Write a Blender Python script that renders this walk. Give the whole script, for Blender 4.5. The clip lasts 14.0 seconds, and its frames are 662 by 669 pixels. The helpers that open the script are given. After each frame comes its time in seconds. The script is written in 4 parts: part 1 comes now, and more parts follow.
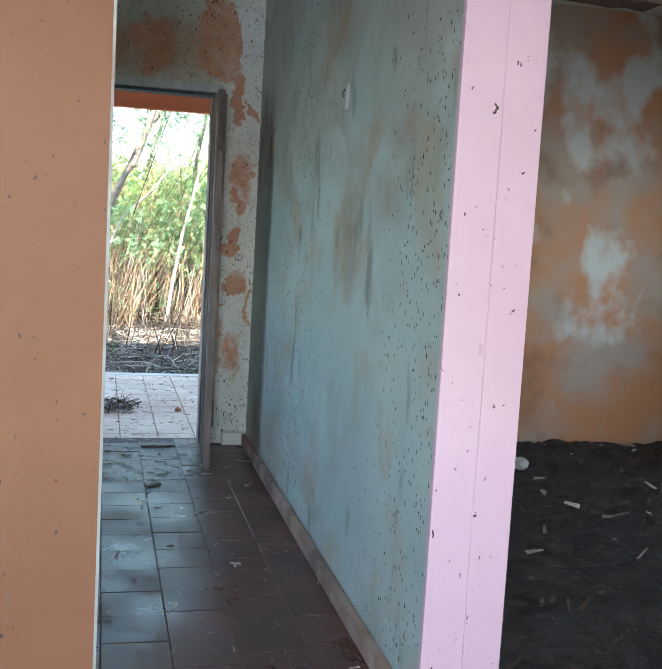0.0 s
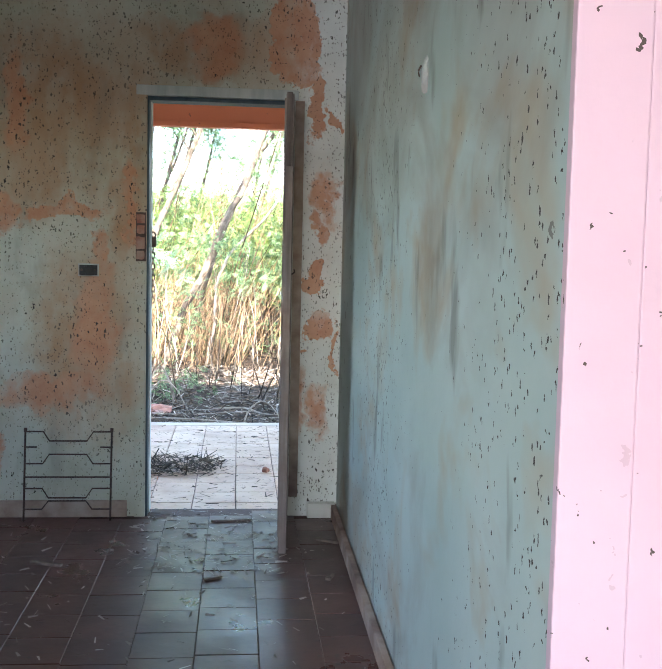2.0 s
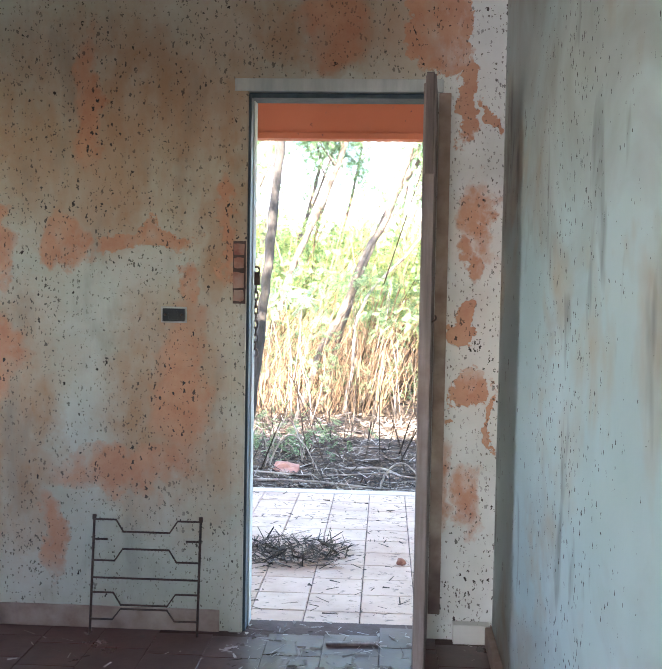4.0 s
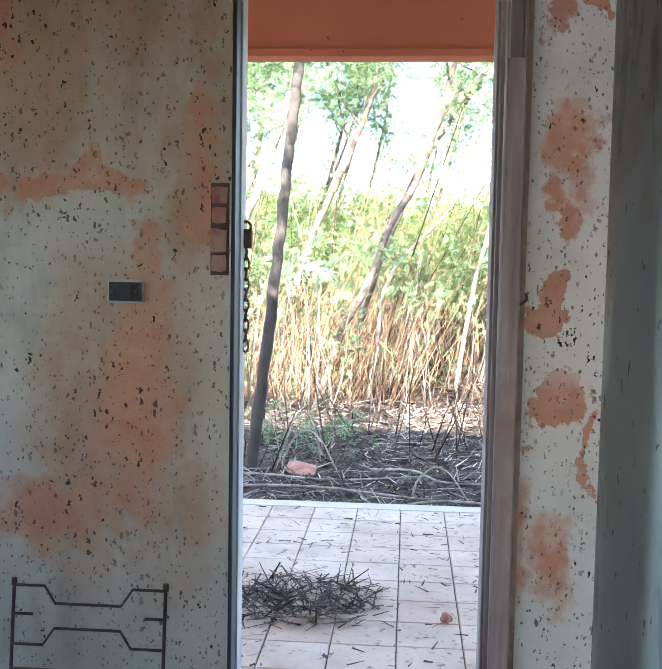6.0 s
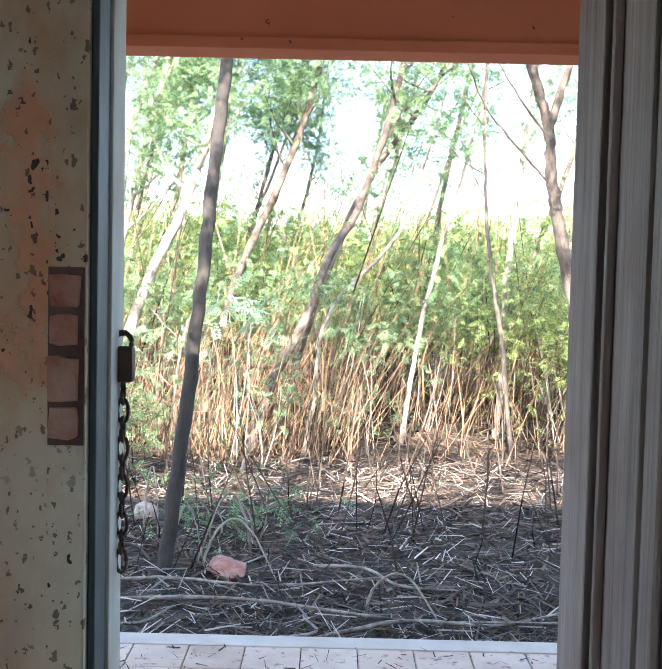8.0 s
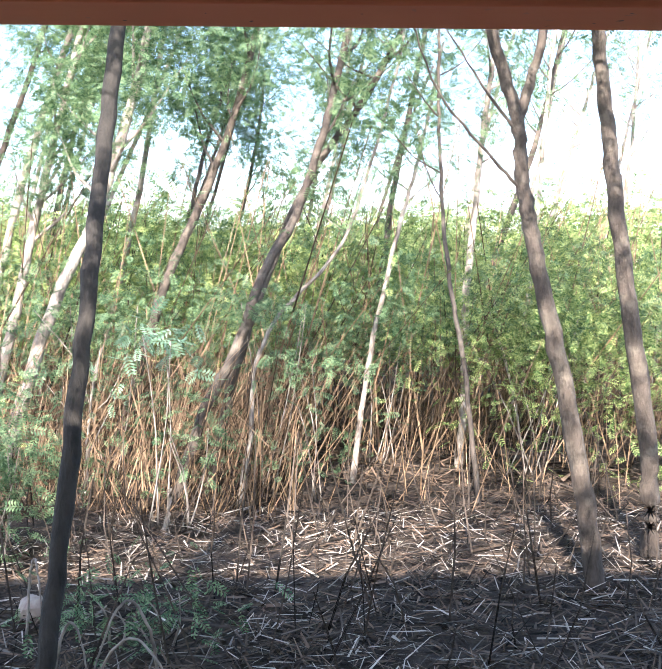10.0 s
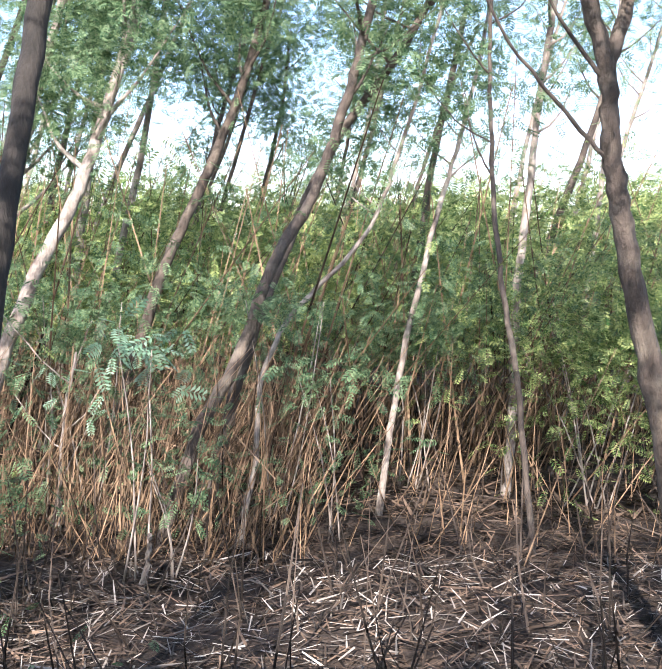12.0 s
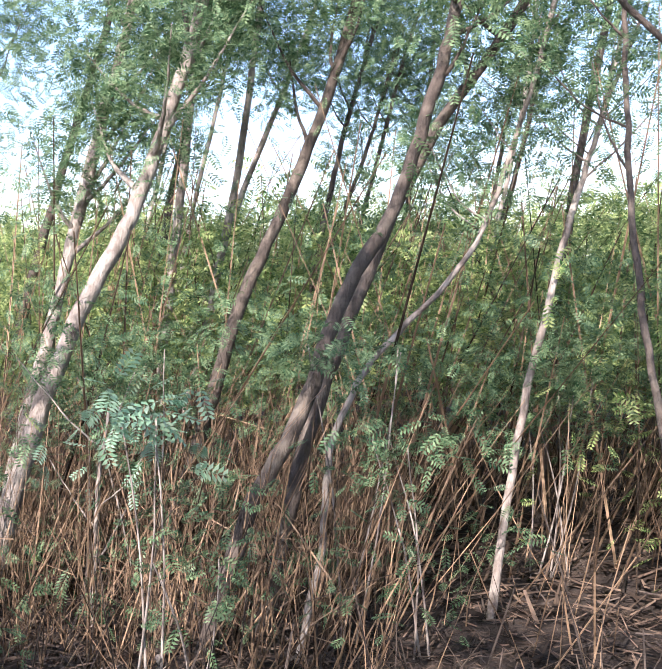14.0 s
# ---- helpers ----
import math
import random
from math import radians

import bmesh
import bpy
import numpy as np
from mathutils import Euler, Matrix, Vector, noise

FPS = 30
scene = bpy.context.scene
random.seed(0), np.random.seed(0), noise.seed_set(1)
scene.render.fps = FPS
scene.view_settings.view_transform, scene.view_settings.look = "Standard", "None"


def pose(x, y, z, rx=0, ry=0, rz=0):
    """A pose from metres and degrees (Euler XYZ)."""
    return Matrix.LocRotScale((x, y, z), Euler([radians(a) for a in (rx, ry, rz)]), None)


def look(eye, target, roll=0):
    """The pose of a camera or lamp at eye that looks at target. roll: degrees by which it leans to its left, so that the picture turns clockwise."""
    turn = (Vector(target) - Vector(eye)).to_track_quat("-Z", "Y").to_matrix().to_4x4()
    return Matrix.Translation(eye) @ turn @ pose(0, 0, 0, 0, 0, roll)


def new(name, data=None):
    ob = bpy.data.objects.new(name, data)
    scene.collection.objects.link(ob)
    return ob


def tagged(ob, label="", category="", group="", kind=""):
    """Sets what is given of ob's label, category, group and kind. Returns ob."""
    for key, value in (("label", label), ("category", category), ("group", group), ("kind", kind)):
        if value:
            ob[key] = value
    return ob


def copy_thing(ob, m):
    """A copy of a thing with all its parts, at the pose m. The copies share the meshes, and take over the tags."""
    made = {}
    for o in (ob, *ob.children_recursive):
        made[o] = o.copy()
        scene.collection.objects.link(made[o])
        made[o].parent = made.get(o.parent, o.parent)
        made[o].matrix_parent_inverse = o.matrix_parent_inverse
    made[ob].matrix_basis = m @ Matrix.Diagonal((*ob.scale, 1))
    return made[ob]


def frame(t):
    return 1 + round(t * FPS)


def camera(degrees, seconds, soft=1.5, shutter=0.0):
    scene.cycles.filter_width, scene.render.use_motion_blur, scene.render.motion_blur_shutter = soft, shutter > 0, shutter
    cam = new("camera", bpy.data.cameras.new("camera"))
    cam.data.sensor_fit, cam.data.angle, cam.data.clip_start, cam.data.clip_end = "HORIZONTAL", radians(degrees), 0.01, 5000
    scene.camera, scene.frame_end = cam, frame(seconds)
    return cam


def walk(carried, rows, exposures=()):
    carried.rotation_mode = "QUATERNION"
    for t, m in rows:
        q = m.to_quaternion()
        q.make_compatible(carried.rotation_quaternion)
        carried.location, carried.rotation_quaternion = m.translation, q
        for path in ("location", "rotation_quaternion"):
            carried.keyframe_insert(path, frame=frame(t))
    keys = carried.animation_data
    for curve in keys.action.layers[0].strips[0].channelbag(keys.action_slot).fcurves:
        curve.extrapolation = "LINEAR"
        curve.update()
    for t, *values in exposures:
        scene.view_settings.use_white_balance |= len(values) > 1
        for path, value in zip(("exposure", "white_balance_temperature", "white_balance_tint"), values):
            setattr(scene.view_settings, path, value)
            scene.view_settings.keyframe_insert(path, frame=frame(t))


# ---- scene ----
cam = camera(37.9, 14.0, soft=0.9)
PATH = [
    (0, (0.06, -5.734, 1.323), (0.529, -3.802, 1.108), 3.3),
    (0.5, (0.167, -5.538, 1.319), (0.42, -3.565, 1.116), 0.7),
    (1, (0.236, -5.313, 1.307), (0.547, -3.344, 1.148), 2.2),
    (1.1, (0.242, -5.271, 1.308), (0.537, -3.296, 1.204), 2.2),
    (1.5, (0.29, -5.082, 1.341), (0.668, -3.124, 1.191), 1.6),
    (2, (0.433, -4.807, 1.333), (0.628, -2.823, 1.166), 1.3),
    (2.5, (0.502, -4.584, 1.353), (0.496, -2.595, 1.144), 1.4),
    (3, (0.48, -4.255, 1.355), (0.484, -2.26, 1.204), 1.3),
    (3.5, (0.5, -3.995, 1.366), (0.437, -2.001, 1.223), -0.1),
    (3.7, (0.523, -3.865, 1.352), (0.432, -1.87, 1.255), 0.4),
    (5.8, (0.455, -2.6, 1.325), (0.31, -0.611, 1.187), 2.0),
    (6, (0.452, -2.497, 1.317), (0.295, -0.51, 1.165), 1.0),
    (6.5, (0.427, -2.166, 1.375), (0.355, -0.17, 1.298), 0.9),
    (7, (0.37, -1.955, 1.374), (0.374, 0.043, 1.281), 1.0),
    (7.3, (0.366, -1.763, 1.467), (0.351, 0.234, 1.366), 1.5),
    (7.5, (0.399, -1.593, 1.52), (0.319, 0.401, 1.391), 1.0),
    (8, (0.319, -1.291, 1.503), (0.311, 0.706, 1.391), 1.3),
    (8.1, (0.301, -1.239, 1.491), (0.33, 0.76, 1.432), 1.1),
    (8.4, (0.274, -1.102, 1.534), (0.31, 0.895, 1.433), -0.4),
    (8.5, (0.25, -1.029, 1.539), (0.326, 0.967, 1.442), -0.0),
    (8.7, (0.23, -0.914, 1.529), (0.347, 1.079, 1.425), -0.3),
    (10.8, (0.595, 0.572, 1.87), (0.566, 2.561, 1.661), 0.7),
    (11, (0.582, 0.715, 1.855), (0.489, 2.697, 1.602), 1.4),
    (11.5, (0.573, 1.076, 1.827), (0.57, 3.069, 1.653), 2.6),
    (12, (0.615, 1.415, 1.857), (0.625, 3.407, 1.67), 0.5),
    (12.5, (0.692, 1.817, 1.886), (0.545, 3.801, 1.685), -0.6),
    (13, (0.808, 2.209, 1.9), (0.618, 4.192, 1.726), -2.7),
    (13.5, (0.946, 2.549, 1.931), (0.812, 4.536, 1.748), -3.1),
    (14, (1.26, 2.938, 1.899), (0.852, 4.89, 1.755), -1.5),
]
EXPOSURES = ((0, 3.4, 5800, 2), (2, 3.75, 6200, 8), (3.5, 4.1, 6400, 15), (6, 3.7, 6150, 15), (7, 3.4, 6150, 15), (8.7, 2.8, 6050, 13), (11, 1.8, 5900, 14), (12, 1.55, 5900, 16), (14, 1.4, 5850, 20))
walk(cam, [(t, look(eye, target, roll)) for t, eye, target, roll in PATH], EXPOSURES)

# ---- light ----
world = bpy.data.worlds.new("sky")
scene.world = world
world.use_nodes = True
wn = world.node_tree.nodes
sky = wn.new("ShaderNodeTexSky")
sky.sky_type = "NISHITA"
sky.sun_disc = False
sky.sun_elevation = radians(38)
sky.sun_rotation = radians(193)
wn["Background"].inputs[1].default_value = 0.15
world.node_tree.links.new(sky.outputs[0], wn["Background"].inputs[0])
sun = new("sun", bpy.data.lights.new("sun", "SUN"))
sun.data.energy, sun.data.angle, sun.data.color = 5.0, radians(0.6), (1.0, 0.93, 0.82)
sun.matrix_world = look((-2.2, -10, 8.0), (0, 0, 0))


def fill_light(eye, target, sx, sy, watts, color):
    ob = new("fill_light", bpy.data.lights.new("fill_light", "AREA"))
    ob.data.shape, ob.data.size, ob.data.size_y = "RECTANGLE", sx, sy
    ob.data.energy, ob.data.color = watts, color
    ob.matrix_world = look(eye, target)


# fill lamps at assumed unseen window openings behind the walker and in side walls
fill_light((-0.75, -7.9, 1.55), (0.6, -1.5, 1.3), 1.0, 1.2, 11.5, (0.95, 0.93, 1.0))
fill_light((0.75, -7.9, 1.55), (0.7, 0, 1.3), 0.9, 1.2, 1.0, (0.95, 0.93, 1.0))
fill_light((-2.5, -1.7, 1.55), (1, -1.5, 1.3), 1.2, 1.1, 0.2, (0.88, 0.95, 1.0))
fill_light((3.95, -1.6, 1.6), (0, -1.6, 0.8), 0.8, 0.8, 0.7, (1.0, 0.92, 0.85))

# ---- materials ----


class Nodes:
    """A small helper round one material's node tree."""

    def __init__(self, name):
        self.m = bpy.data.materials.new(name)
        self.m.use_nodes = True
        self.t = self.m.node_tree
        self.b = self.t.nodes["Principled BSDF"]
        self.coord = self.t.nodes.new("ShaderNodeTexCoord").outputs["Object"]

    def add(self, kind, ins=(), **props):
        n = self.t.nodes.new("ShaderNode" + kind)
        for k, v in props.items():
            if k == "operation":
                n.operation = v
            elif k == "data_type":
                n.data_type = v
            elif k == "blend_type":
                n.blend_type = v
            elif k == "feature":
                n.feature = v
        for key, v in ins:
            if isinstance(v, bpy.types.NodeSocket):
                self.t.links.new(v, n.inputs[key])
            else:
                n.inputs[key].default_value = v
        return n

    def math(self, op, a, b=0.0):
        return self.add("Math", ((0, a), (1, b)), operation=op).outputs[0]

    def scaled(self, s, src=None):
        return self.add("VectorMath", ((0, src or self.coord), (1, s)), operation="MULTIPLY").outputs[0]

    def noise(self, scale, detail=4.0, rough=0.55, stretch=None, dist=0.0):
        v = self.scaled(stretch) if stretch else self.coord
        return self.add("TexNoise", (("Vector", v), ("Scale", scale), ("Detail", detail), ("Roughness", rough), ("Distortion", dist))).outputs[0]

    def ramp(self, fac, lo, hi):
        n = self.add("MapRange", (("Value", fac), ("From Min", lo), ("From Max", hi)))
        return n.outputs[0]

    def mix(self, fac, a, b):
        n = self.t.nodes.new("ShaderNodeMix")
        n.data_type = "RGBA"
        for i, v in ((0, fac), (6, a), (7, b)):
            if isinstance(v, bpy.types.NodeSocket):
                self.t.links.new(v, n.inputs[i])
            else:
                n.inputs[i].default_value = v if i == 0 else (*v, 1)
        return n.outputs[2]

    def specks(self, scale, size, density):
        """Small dark spots, at random places."""
        n = self.add("TexNoise", (("Vector", self.coord), ("Scale", scale * 1.6), ("Detail", 3.0))).outputs["Color"]
        off = self.add("VectorMath", ((0, n), (1, (1.1 / scale, 1.1 / scale, 1.6 / scale))), operation="MULTIPLY").outputs[0]
        at = self.add("VectorMath", ((0, self.scaled((1, 1, 0.7))), (1, off)), operation="ADD").outputs[0]
        v = self.add("TexVoronoi", (("Vector", at), ("Scale", scale)))
        pick = self.add("SeparateColor", ((0, v.outputs["Color"]),)).outputs[0]
        return self.math("MULTIPLY", self.math("LESS_THAN", v.outputs["Distance"], self.math("MULTIPLY", pick, size)), self.math("GREATER_THAN", pick, 1 - density))

    def done(self, color, rough=0.8, bump=None, strength=0.3, distance=0.01, spec=None):
        for key, v in (("Base Color", color), ("Roughness", rough)):
            if isinstance(v, bpy.types.NodeSocket):
                self.t.links.new(v, self.b.inputs[key])
            else:
                self.b.inputs[key].default_value = (*v, 1) if key == "Base Color" else v
        if spec is not None:
            self.b.inputs["Specular IOR Level"].default_value = spec
        if bump is not None:
            n = self.add("Bump", (("Strength", strength), ("Distance", distance), ("Height", bump)))
            self.t.links.new(n.outputs[0], self.b.inputs["Normal"])
        return self.m


def patch_mask(k, patches, wobble):
    """Worn-away places of the paint: blobs (across, up, half width, half height, softness) with ragged edges."""
    sep = k.add("SeparateXYZ", ((0, k.coord),))
    wv = k.add("TexNoise", (("Vector", k.coord), ("Scale", 4.5), ("Detail", 6.0), ("Roughness", 0.62)))
    warp = k.add("SeparateColor", ((0, wv.outputs["Color"]),))
    px = k.math("ADD", sep.outputs[0], k.math("MULTIPLY", k.math("SUBTRACT", warp.outputs[0], 0.5), 0.34))
    pz = k.math("ADD", sep.outputs[2], k.math("MULTIPLY", k.math("SUBTRACT", warp.outputs[1], 0.5), 0.42))
    wob = k.math("MULTIPLY", k.math("SUBTRACT", k.noise(17, 5, 0.7), 0.5), wobble)
    total = None
    for cx, cz, rx, rz, soft in patches:
        dx = k.math("DIVIDE", k.math("SUBTRACT", px, cx), rx)
        dz = k.math("DIVIDE", k.math("SUBTRACT", pz, cz), rz)
        dx, dz = k.math("POWER", k.math("ABSOLUTE", dx), 2.6), k.math("POWER", k.math("ABSOLUTE", dz), 2.6)
        d = k.math("ADD", k.math("ADD", dx, dz), wob)
        v = k.ramp(d, 1 + soft, 1 - soft)
        total = v if total is None else k.math("MAXIMUM", total, v)
    return total


def paint_north():
    k = Nodes("peeling_pale_paint")
    patches = ((0.71, 2.36, 0.11, 0.22, 0.08), (0.81, 2.05, 0.035, 0.18, 0.2), (0.30, 2.31, 0.12, 0.14, 0.7), (-0.62, 2.06, 0.06, 0.24, 0.6),
               (-0.42, 1.53, 0.19, 0.05, 0.2), (-0.71, 1.49, 0.08, 0.13, 0.4), (-1.02, 1.5, 0.09, 0.13, 0.3), (-1.0, 1.05, 0.12, 0.13, 0.6),
               (-0.26, 0.95, 0.09, 0.27, 0.8), (-0.48, 0.63, 0.24, 0.08, 0.8), (-0.76, 0.36, 0.04, 0.15, 0.8), (-0.23, 1.34, 0.035, 0.12, 0.5),
               (-0.08, 1.58, 0.03, 0.22, 0.5), (0.80, 1.2, 0.045, 0.07, 0.1), (0.82, 0.96, 0.075, 0.07, 0.1), (0.86, 1.62, 0.05, 0.12, 0.6),
               (0.82, 1.42, 0.03, 0.08, 0.5), (0.885, 1.95, 0.02, 0.06, 0.2), (0.93, 0.85, 0.012, 0.12, 0.2), (0.75, 0.6, 0.04, 0.2, 0.8), (0.85, 0.55, 0.05, 0.1, 0.8),
               (-1.6, 1.2, 0.3, 0.5, 0.6))
    mask = k.math("MULTIPLY", patch_mask(k, patches, 1.5), k.ramp(k.noise(7, 5, 0.65, (1, 1, 0.6)), 0.24, 0.5))
    # thin brown wash left where the top coat has rubbed off: broad, soft, streaked downwards
    wash_at = ((-0.5, 1.95, 0.55, 0.42, 0.9), (-0.3, 0.85, 0.26, 0.42, 0.9), (-0.95, 0.8, 0.2, 0.5, 0.9), (0.30, 2.3, 0.35, 0.16, 0.9), (0.83, 1.3, 0.10, 0.5, 0.9), (-0.1, 1.7, 0.1, 0.5, 0.9))
    wash = k.math("MULTIPLY", patch_mask(k, wash_at, 1.2), k.ramp(k.noise(3.5, 5, 0.65, (1, 1, 0.45)), 0.26, 0.54))
    pale = k.mix(k.ramp(k.noise(3, 5), 0.35, 0.7), (0.42, 0.425, 0.34), (0.55, 0.56, 0.48))
    pale = k.mix(wash, pale, (0.39, 0.24, 0.14))
    pale = k.mix(k.math("MULTIPLY", k.ramp(k.noise(2.4, 6, 0.62), 0.48, 0.66), 0.6), pale, (0.46, 0.35, 0.25))
    pale = k.mix(k.math("MULTIPLY", k.ramp(k.noise(6, 5, 0.6, (1, 1, 0.35)), 0.54, 0.75), 0.6), pale, (0.24, 0.22, 0.18))
    # paler coat right of the doorway; light on that strip is partly painted in
    px = k.add("SeparateXYZ", ((0, k.coord),)).outputs[0]
    pale = k.mix(k.math("MULTIPLY", k.ramp(px, 0.68, 0.76), 0.75), pale, k.mix(k.ramp(k.noise(4, 5), 0.4, 0.7), (0.72, 0.75, 0.74), (0.58, 0.60, 0.57)))
    orange = k.mix(k.ramp(k.noise(9, 5, 0.65), 0.3, 0.7), (0.44, 0.19, 0.105), (0.55, 0.31, 0.19))
    c = k.mix(k.math("MULTIPLY", mask, 0.92), pale, orange)
    dirt = k.math("MULTIPLY", k.ramp(k.noise(2.2, 3), 0.36, 0.6), 1.0)
    c = k.mix(k.math("MULTIPLY", k.specks(55, 0.32, 0.5), dirt), c, (0.05, 0.045, 0.04))
    c = k.mix(k.specks(30, 0.16, 0.36), c, (0.045, 0.038, 0.032))
    c = k.mix(k.math("MULTIPLY", k.specks(90, 0.3, 0.4), 0.8), c, (0.08, 0.065, 0.05))
    h = k.math("SUBTRACT", k.math("MULTIPLY", k.noise(35, 5), 0.5), mask)
    return k.done(c, 0.85, h, 0.5, 0.004, 0.25)


def paint_divider():
    k = Nodes("stained_teal_paint")
    c = k.mix(k.ramp(k.noise(2.2, 4, 0.5, (1, 0.6, 0.8)), 0.35, 0.65), (0.42, 0.53, 0.51), (0.53, 0.62, 0.60))
    c = k.mix(k.math("MULTIPLY", k.ramp(k.noise(2.8, 4, 0.55, (1, 0.6, 0.75), 0.4), 0.52, 0.66), 0.7), c, (0.44, 0.34, 0.22))
    sep = k.add("SeparateXYZ", ((0, k.coord),))
    up = k.math("ADD", k.math("MULTIPLY", k.ramp(sep.outputs[1], -2.3, -0.9), 0.02), k.math("MULTIPLY", k.ramp(sep.outputs[2], 1.0, 2.3), 0.10))
    smear = k.math("ADD", k.noise(2.4, 5, 0.58, (1, 0.55, 0.75), 0.6), up)
    c = k.mix(k.math("MULTIPLY", k.ramp(smear, 0.50, 0.72), 0.5), c, (0.25, 0.205, 0.165))
    c = k.mix(k.math("MULTIPLY", k.ramp(k.noise(9, 3, 0.5, (1, 0.7, 0.28), 0.3), 0.62, 0.74), 0.6), c, (0.13, 0.12, 0.11))
    c = k.mix(k.specks(60, 0.26, 0.22), c, (0.045, 0.042, 0.04))
    c = k.mix(k.math("MULTIPLY", k.specks(17, 0.2, 0.3), 0.7), c, (0.09, 0.082, 0.075))
    return k.done(c, 0.7, k.noise(30, 4), 0.25, 0.004, 0.3)


def plain_paint(name, a, b, spots, rough=0.6, scale=2.5):
    k = Nodes(name)
    c = k.mix(k.ramp(k.noise(scale, 5), 0.35, 0.68), a, b)
    c = k.mix(k.specks(34, 0.14, spots), c, (0.07, 0.05, 0.045))
    c = k.mix(k.math("MULTIPLY", k.specks(21, 0.13, spots), 0.25), c, (0.2, 0.15, 0.16))
    return k.done(c, rough, k.noise(40, 4), 0.2, 0.003, 0.35)


def paint_side_room():
    k = Nodes("flaking_orange_plaster")
    c = k.mix(k.ramp(k.noise(2.0, 4, 0.5), 0.4, 0.6), (0.48, 0.24, 0.12), (0.40, 0.33, 0.27))
    c = k.mix(k.ramp(k.noise(1.4, 5, 0.55, (1, 1, 0.8)), 0.53, 0.6), c, (0.55, 0.58, 0.56))
    c = k.mix(k.math("MULTIPLY", k.ramp(k.noise(3, 4), 0.55, 0.75), 0.6), c, (0.2, 0.10, 0.06))
    return k.done(c, 0.8, k.noise(25, 5), 0.4, 0.005)


def worn(name, a, b, scale, rough, stretch=None, bump=0.4, dist=0.004, c2=None, spec=None):
    k = Nodes(name)
    n = k.noise(scale, 6, 0.6, stretch)
    c = k.mix(k.ramp(n, 0.32, 0.68), a, b)
    if c2:
        c = k.mix(k.ramp(k.noise(scale * 0.3, 5, 0.6), 0.5, 0.7), c, c2)
    return k.done(c, rough, k.noise(scale * 4, 4, 0.6, stretch), bump, dist, spec)


def tile_mat(name, a, b, dust, rough_lo, rough_hi):
    k = Nodes(name)
    r = k.add("ObjectInfo").outputs["Random"]
    c = k.mix(r, a, b)
    geo = k.add("NewGeometry").outputs["Position"]
    n = k.add("TexNoise", (("Vector", geo), ("Scale", 2.6), ("Detail", 6.0), ("Roughness", 0.62))).outputs[0]
    f = k.add("TexNoise", (("Vector", geo), ("Scale", 30.0), ("Detail", 5.0))).outputs[0]
    c = k.mix(k.math("MULTIPLY", k.ramp(n, 0.42, 0.7), 0.75), c, dust)
    c = k.mix(k.math("MULTIPLY", k.ramp(f, 0.6, 0.72), 0.7), c, (0.04, 0.035, 0.03))
    rough = k.add("MapRange", (("Value", n), ("From Min", 0.35), ("From Max", 0.65), ("To Min", rough_lo), ("To Max", rough_hi))).outputs[0]
    return k.done(c, rough, f, 0.25, 0.003, 0.5)


def leaf_mat(name, a, b):
    k = Nodes(name)
    r = k.add("NewGeometry").outputs["Random Per Island"]
    c = k.mix(r, a, b)
    k.b.inputs["Transmission Weight"].default_value = 0.0
    tr = k.add("BsdfTranslucent", (("Color", c),))
    m = k.done(c, 0.5, None, spec=0.4)
    mx = k.add("MixShader", ((0, 0.45), (1, k.b.outputs[0]), (2, tr.outputs[0])))
    k.t.links.new(mx.outputs[0], k.t.nodes["Material Output"].inputs[0])
    return m


def straw_mat(name, a, b):
    k = Nodes(name)
    r = k.add("NewGeometry").outputs["Random Per Island"]
    return k.done(k.mix(r, a, b), 0.8, spec=0.2)


M_NORTH, M_DIV, M_SIDE = paint_north(), paint_divider(), paint_side_room()
M_PINK = plain_paint("pink_gloss_paint", (0.62, 0.445, 0.53), (0.66, 0.49, 0.58), 0.45, 0.5)
M_ORANGE = plain_paint("orange_wall_paint", (0.235, 0.108, 0.054), (0.27, 0.128, 0.067), 0.6, 0.6)
M_BEAM = plain_paint("terracotta_beam_paint", (0.54, 0.15, 0.07), (0.60, 0.19, 0.10), 0.1, 0.6, 1.2)
M_PALE = plain_paint("pale_limewash", (0.55, 0.55, 0.5), (0.62, 0.63, 0.6), 0.3)
M_CEIL = worn("dusty_plaster_ceiling", (0.55, 0.53, 0.5), (0.65, 0.63, 0.6), 2, 0.9)
M_GREYWOOD = worn("weathered_grey_wood", (0.09, 0.072, 0.064), (0.30, 0.25, 0.225), 14, 0.75, (1, 1, 0.06), 0.8, 0.006, (0.16, 0.11, 0.09), 0.3)
M_FRAME = worn("worn_pale_frame_paint", (0.30, 0.34, 0.33), (0.52, 0.55, 0.52), 12, 0.7, (1, 1, 0.15), 0.6, 0.004, (0.36, 0.29, 0.24))
M_REBATE = worn("dark_teal_frame_paint", (0.016, 0.036, 0.05), (0.06, 0.095, 0.115), 10, 0.6, (1, 1, 0.15), 0.5, 0.004)
M_BRICK = worn("chipped_red_brick", (0.26, 0.10, 0.07), (0.42, 0.21, 0.15), 20, 0.9, None, 0.8, 0.006, (0.36, 0.27, 0.22))
M_SKIRT = worn("dirty_skirting", (0.25, 0.17, 0.13), (0.42, 0.34, 0.28), 8, 0.75, None, 0.4, 0.004, (0.12, 0.08, 0.07))
M_MORTAR = worn("grey_mortar", (0.06, 0.035, 0.028), (0.11, 0.07, 0.06), 15, 0.9)
M_TILE_IN = tile_mat("red_brown_floor_tile", (0.072, 0.028, 0.022), (0.105, 0.042, 0.033), (0.085, 0.066, 0.06), 0.25, 0.5)
